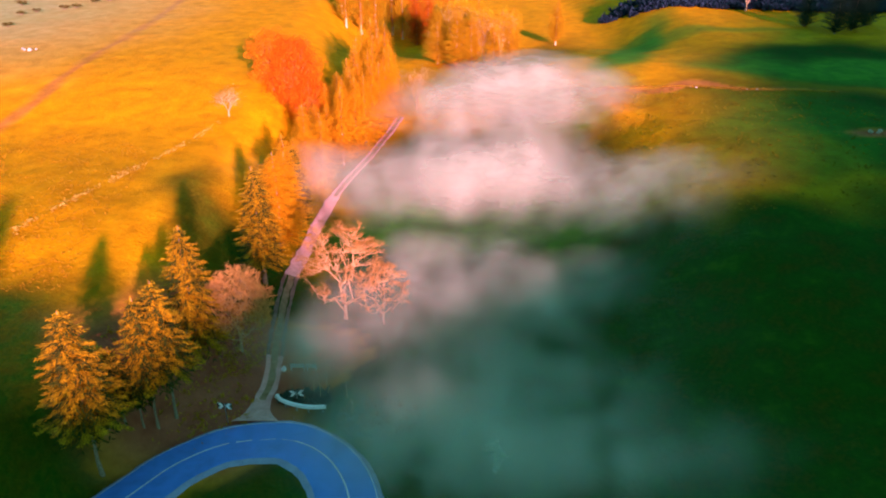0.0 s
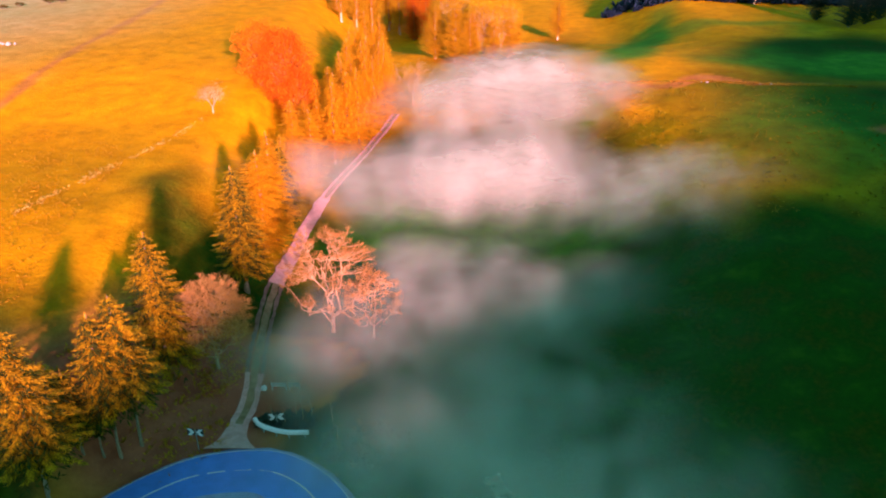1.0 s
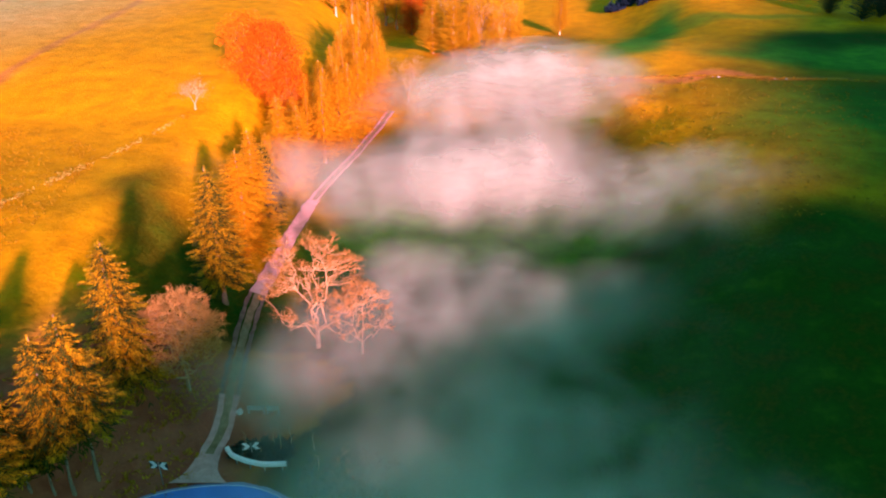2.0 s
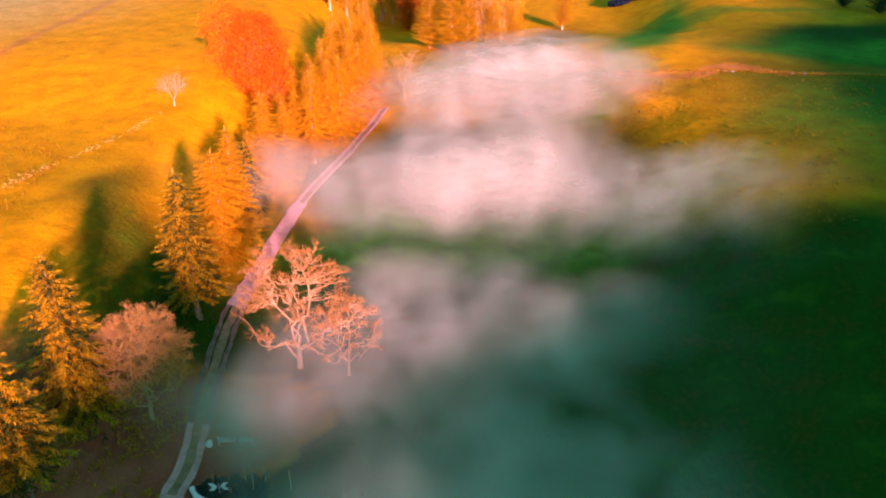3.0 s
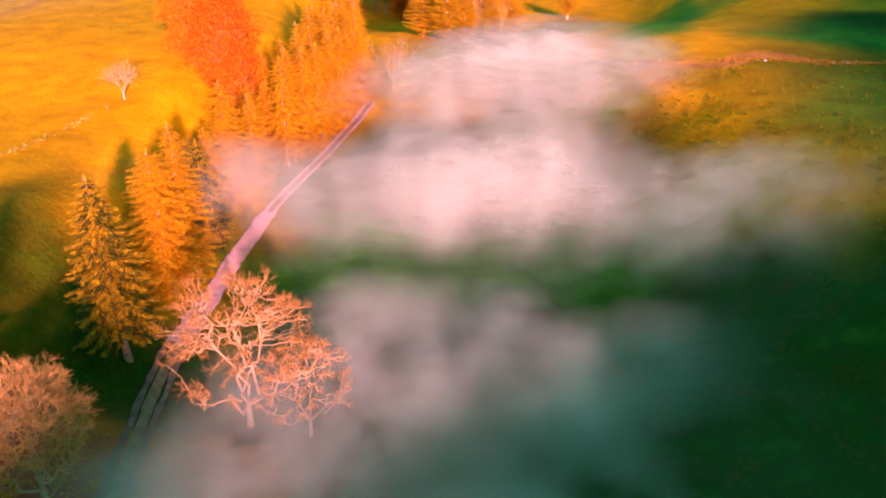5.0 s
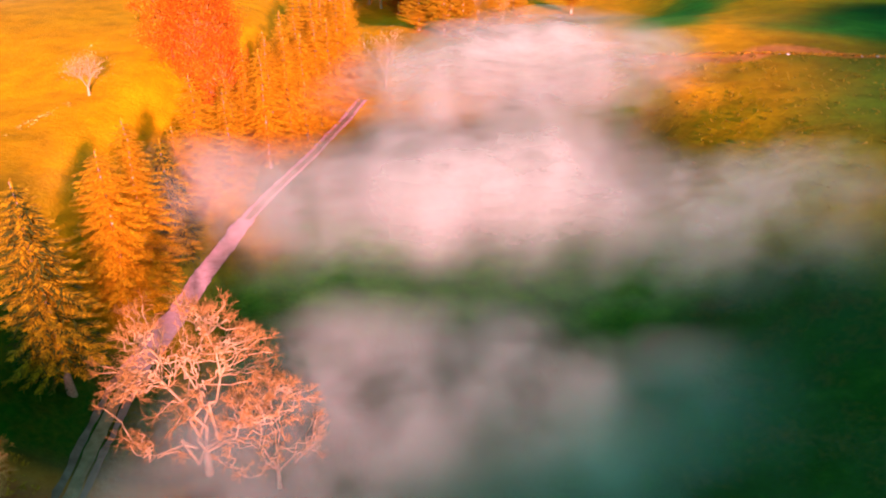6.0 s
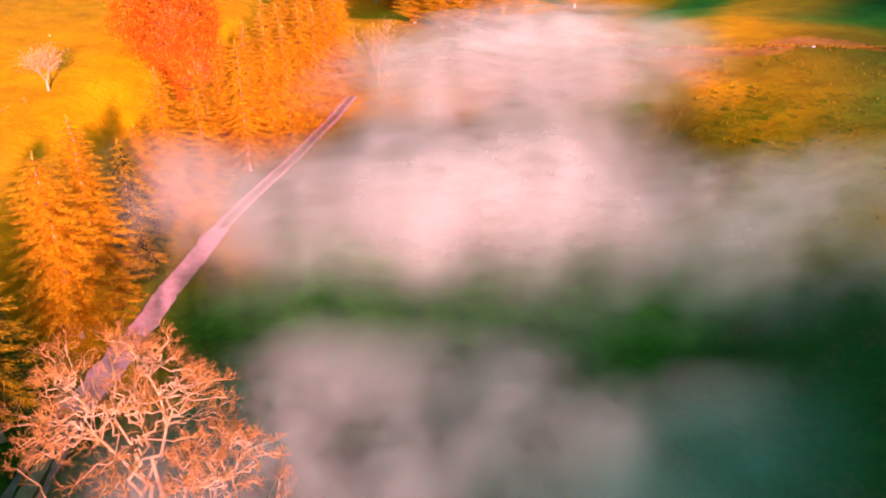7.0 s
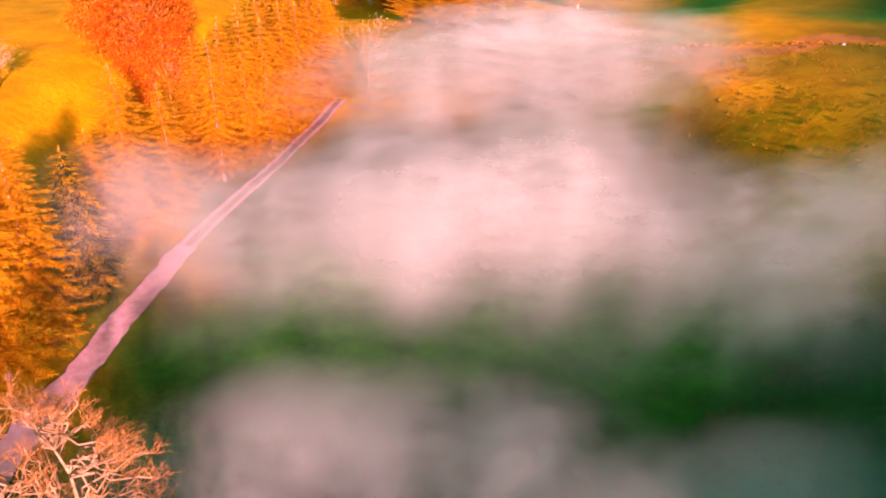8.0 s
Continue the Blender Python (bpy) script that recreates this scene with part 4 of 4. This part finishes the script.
crash_barrier()
bend_sign(-28.0, 75.6, -8, 2.7)
bend_sign(-19.7, 80.1, 6, 1.6)
board_fence()
rounded_stone("stone", -23.1, 88.1, 0.45, 1, "white-painted stone at the end of the board barrier", "stone", WHITE_PAINT, flat=0.9)
for i, (x, y, s) in enumerate([(40.3, 189.6, 0.55), (41.6, 189.4, 0.4), (63.0, 186.6, 0.3), (64.2, 186.2, 0.45), (76.5, 184.8, 0.3), (79.0, 184.4, 0.4)]):
    rounded_stone("stone", x, y, s, 10 + i, "pale field stone on the low bank", "stone", STONE, "stones on the bank", 0.5)
for i, (x, y, s) in enumerate([(90.2, 150.6, 0.6), (91.6, 150.2, 0.45), (92.6, 151.3, 0.55)]):
    rounded_stone("boulder", x, y, s, 30 + i, "pale boulder in a patch of bare earth", "boulder", STONE, "boulders", 0.7)

for i, (x, y, s) in enumerate([(-120.5, 219.0, 0.7), (-122.3, 219.6, 0.45), (-123.6, 221.0, 0.4), (-119.2, 220.1, 0.4)]):
    rounded_stone("stone", x, y, s, 50 + i, "pale stone in a small heap on the far meadow", "stone", STONE, "stone heap", 0.8)

# thin dead saplings round the hollow
for i, (x, y, h) in enumerate([(-20.4, 80.9, 2.6), (-18.8, 80.4, 2.2), (-16.9, 81.3, 3.2), (-15.9, 82.6, 3.0), (-13.2, 81.8, 2.4), (-12.2, 78.6, 2.0), (-17.6, 82.4, 2.6)]):
    rr = random.Random(60 + i)
    verts, faces = [], []
    p = Vector((0, 0, -0.3))
    for k in range(5):
        q = p + Vector((rr.uniform(-0.12, 0.12), rr.uniform(-0.12, 0.12), (h + 0.3) / 5))
        tube(verts, faces, p, q, 0.075 - 0.012 * k, 0.063 - 0.012 * k, 5)
        if k > 1:
            tube(verts, faces, q, q + Vector((rr.uniform(-0.5, 0.5), rr.uniform(-0.5, 0.5), 0.5)), 0.02, 0.008, 3)
        p = q
    ob = new("dead_sapling", link_mesh("dead_sapling", verts, faces, PALE_BARK))
    ob.matrix_world = pose(x, y, gz(x, y))
    tagged(ob, "thin pale dead sapling behind the barrier", "sapling", "dead saplings")


def low_bush(x, y, size, seed):
    """A small dark bush alone on the meadow: short stems and tufts of leaves."""
    rnd = random.Random(seed)
    ob = thing("bush", x, y, "small dark olive bush alone on the far meadow", "bush", "bushes on the far meadow")
    sv, sf, lv, lf = [], [], [], []
    for k in range(7):
        a = 6.28 * k / 7 + rnd.uniform(-0.4, 0.4)
        tip = Vector((math.cos(a) * size * 0.8, math.sin(a) * size * 0.45, size * rnd.uniform(0.35, 0.7)))
        tube(sv, sf, Vector((0, 0, -0.2)), tip, 0.05, 0.02, 4)
        for i in range(45):
            p = tip + Vector((rnd.gauss(0, 0.24), rnd.gauss(0, 0.2), rnd.gauss(0, 0.14))) * size
            d = Vector((rnd.uniform(-1, 1), rnd.uniform(-1, 1), rnd.uniform(-0.2, 1))).normalized()
            spray(lv, lf, p, d, 0.3 * size, 0.07 * size, rnd)
    part("stem", link_mesh("stem", sv, sf, BARK), ob)
    part("foliage", link_mesh("foliage", lv, lf, OLIVE_SHRUB), ob)


for i, (x, y, size) in enumerate([(-163.7, 300, 1.9), (-150.6, 285, 1.5), (-153.4, 279, 1.5), (-146, 256, 1.6), (-143, 291, 1.7), (-139.8, 294, 1.6), (-138, 307, 1.5), (-134.5, 312, 1.8)]):
    low_bush(x, y, size, 70 + i)

# ---- mist: thin sheets that follow the valley floor, one above another ----
MIST_BANKS = [  # centre, half width, reach away from and towards the road, depth
    (9, 177, 16, 11, 11, 0.62), (23, 190, 15, 18, 13, 0.62), (33, 174, 9, 8, 8, 0.34), (3, 158, 7, 10, 10, 0.22), (19, 157, 8, 9, 9, 0.32),
    (4, 140, 15, 9, 12, 0.48), (19, 140, 12, 8, 11, 0.36), (37, 130, 14, 7, 8, 0.31), (-24, 141, 11, 8, 8, 0.16), (-14, 134, 8, 7, 7, 0.15),
    (1, 109, 14, 6, 9, 0.20), (14, 107, 14, 6, 9, 0.16), (-4, 101, 9, 6, 9, 0.12), (6, 97, 18, 8, 10, 0.13),
    (-15.5, 90, 8.5, 5, 7, 0.25), (-12, 97.5, 8, 5, 6, 0.11), (-23, 88, 8, 5, 5, 0.07), (7, 80, 19, 9, 12, 0.20), (28, 97, 14, 10, 12, 0.025), (40, 113, 12, 9, 11, 0.03), (11, 65, 20, 9, 9, 0.25), (-5, 71, 10, 8, 9, 0.13)]


def fractal(x, y, scale, level):
    return np.array([noise.noise((a * scale, b * scale, level)) for a, b in zip(x.ravel(), y.ravel())]).reshape(x.shape)


def mist_depth(x, y):
    """How much mist lies over a place."""
    u0, v0 = x + 5 * fractal(x, y, 0.08, 50), y + 4.5 * fractal(x, y, 0.08, 20) + 2 * fractal(x, y, 0.19, 30)
    total = np.zeros(x.shape)
    for cx, cy, half, away, near, w in MIST_BANKS:
        u, v = u0 - cx, v0 - cy
        r = (u / half) ** 2 + (v / np.where(v > 0, away, near)) ** 2
        total += w * np.exp(-0.9 * r ** 1.15)
    rim = np.minimum.reduce([ss(-62, -50, x), 1 - ss(62, 71, x), ss(54, 66, y), 1 - ss(206, 216, y)])
    return total * rim * np.clip(1 + 0.55 * fractal(x, y, 0.10, 70) + 0.45 * fractal(x, y, 0.22, 80) + 0.25 * fractal(x, y, 0.4, 90), 0.25, 1.8)


def mist_sheet(level, height, shed):
    """One thin, billowing sheet of a bank; where there is no mist it is left out."""
    xs, ys = np.arange(-62, 72, 1.2), np.arange(54, 217, 1.2)

    def z(X, Y):
        body = np.clip(mist_depth(X, Y) / 0.3, 0, 1)
        billow = 1.5 * fractal(X, Y, 0.07, 0.05 * level) + 0.3 * fractal(X, Y, 0.15, 9 + 0.05 * level)
        rise = billow * (0.25 + 0.75 * body) * min(1, 0.5 + 0.2 * level)
        return np.maximum(valley_sides(X, Y) + height + rise, ground_z(X, Y) + 0.9 + 0.3 * height)
    me, x, y = grid_mesh("mist_sheet", xs, ys, z, MIST)
    depth = np.clip(mist_depth(x, y) - shed, 0, None)
    dens = 1 - np.exp(-depth)
    me.attributes.new("thickness", "FLOAT", "POINT").data.foreach_set("value", dens.astype(np.float32))
    bm = bmesh.new()
    bm.from_mesh(me)
    bm.verts.index_update()
    bmesh.ops.delete(bm, geom=[f for f in bm.faces if max(dens[v.index] for v in f.verts) < 0.002], context="FACES")
    bm.to_mesh(me)
    bm.free()
    ob = new("mist_sheet", me)
    return tagged(ob, "pink and blue ground mist lying in the valley", "mist", kind="stuff")


for level, (height, shed) in enumerate([(0.6, 0.0), (2.4, 0.015), (4.2, 0.05), (6.0, 0.12)]):
    mist_sheet(level, height, shed)
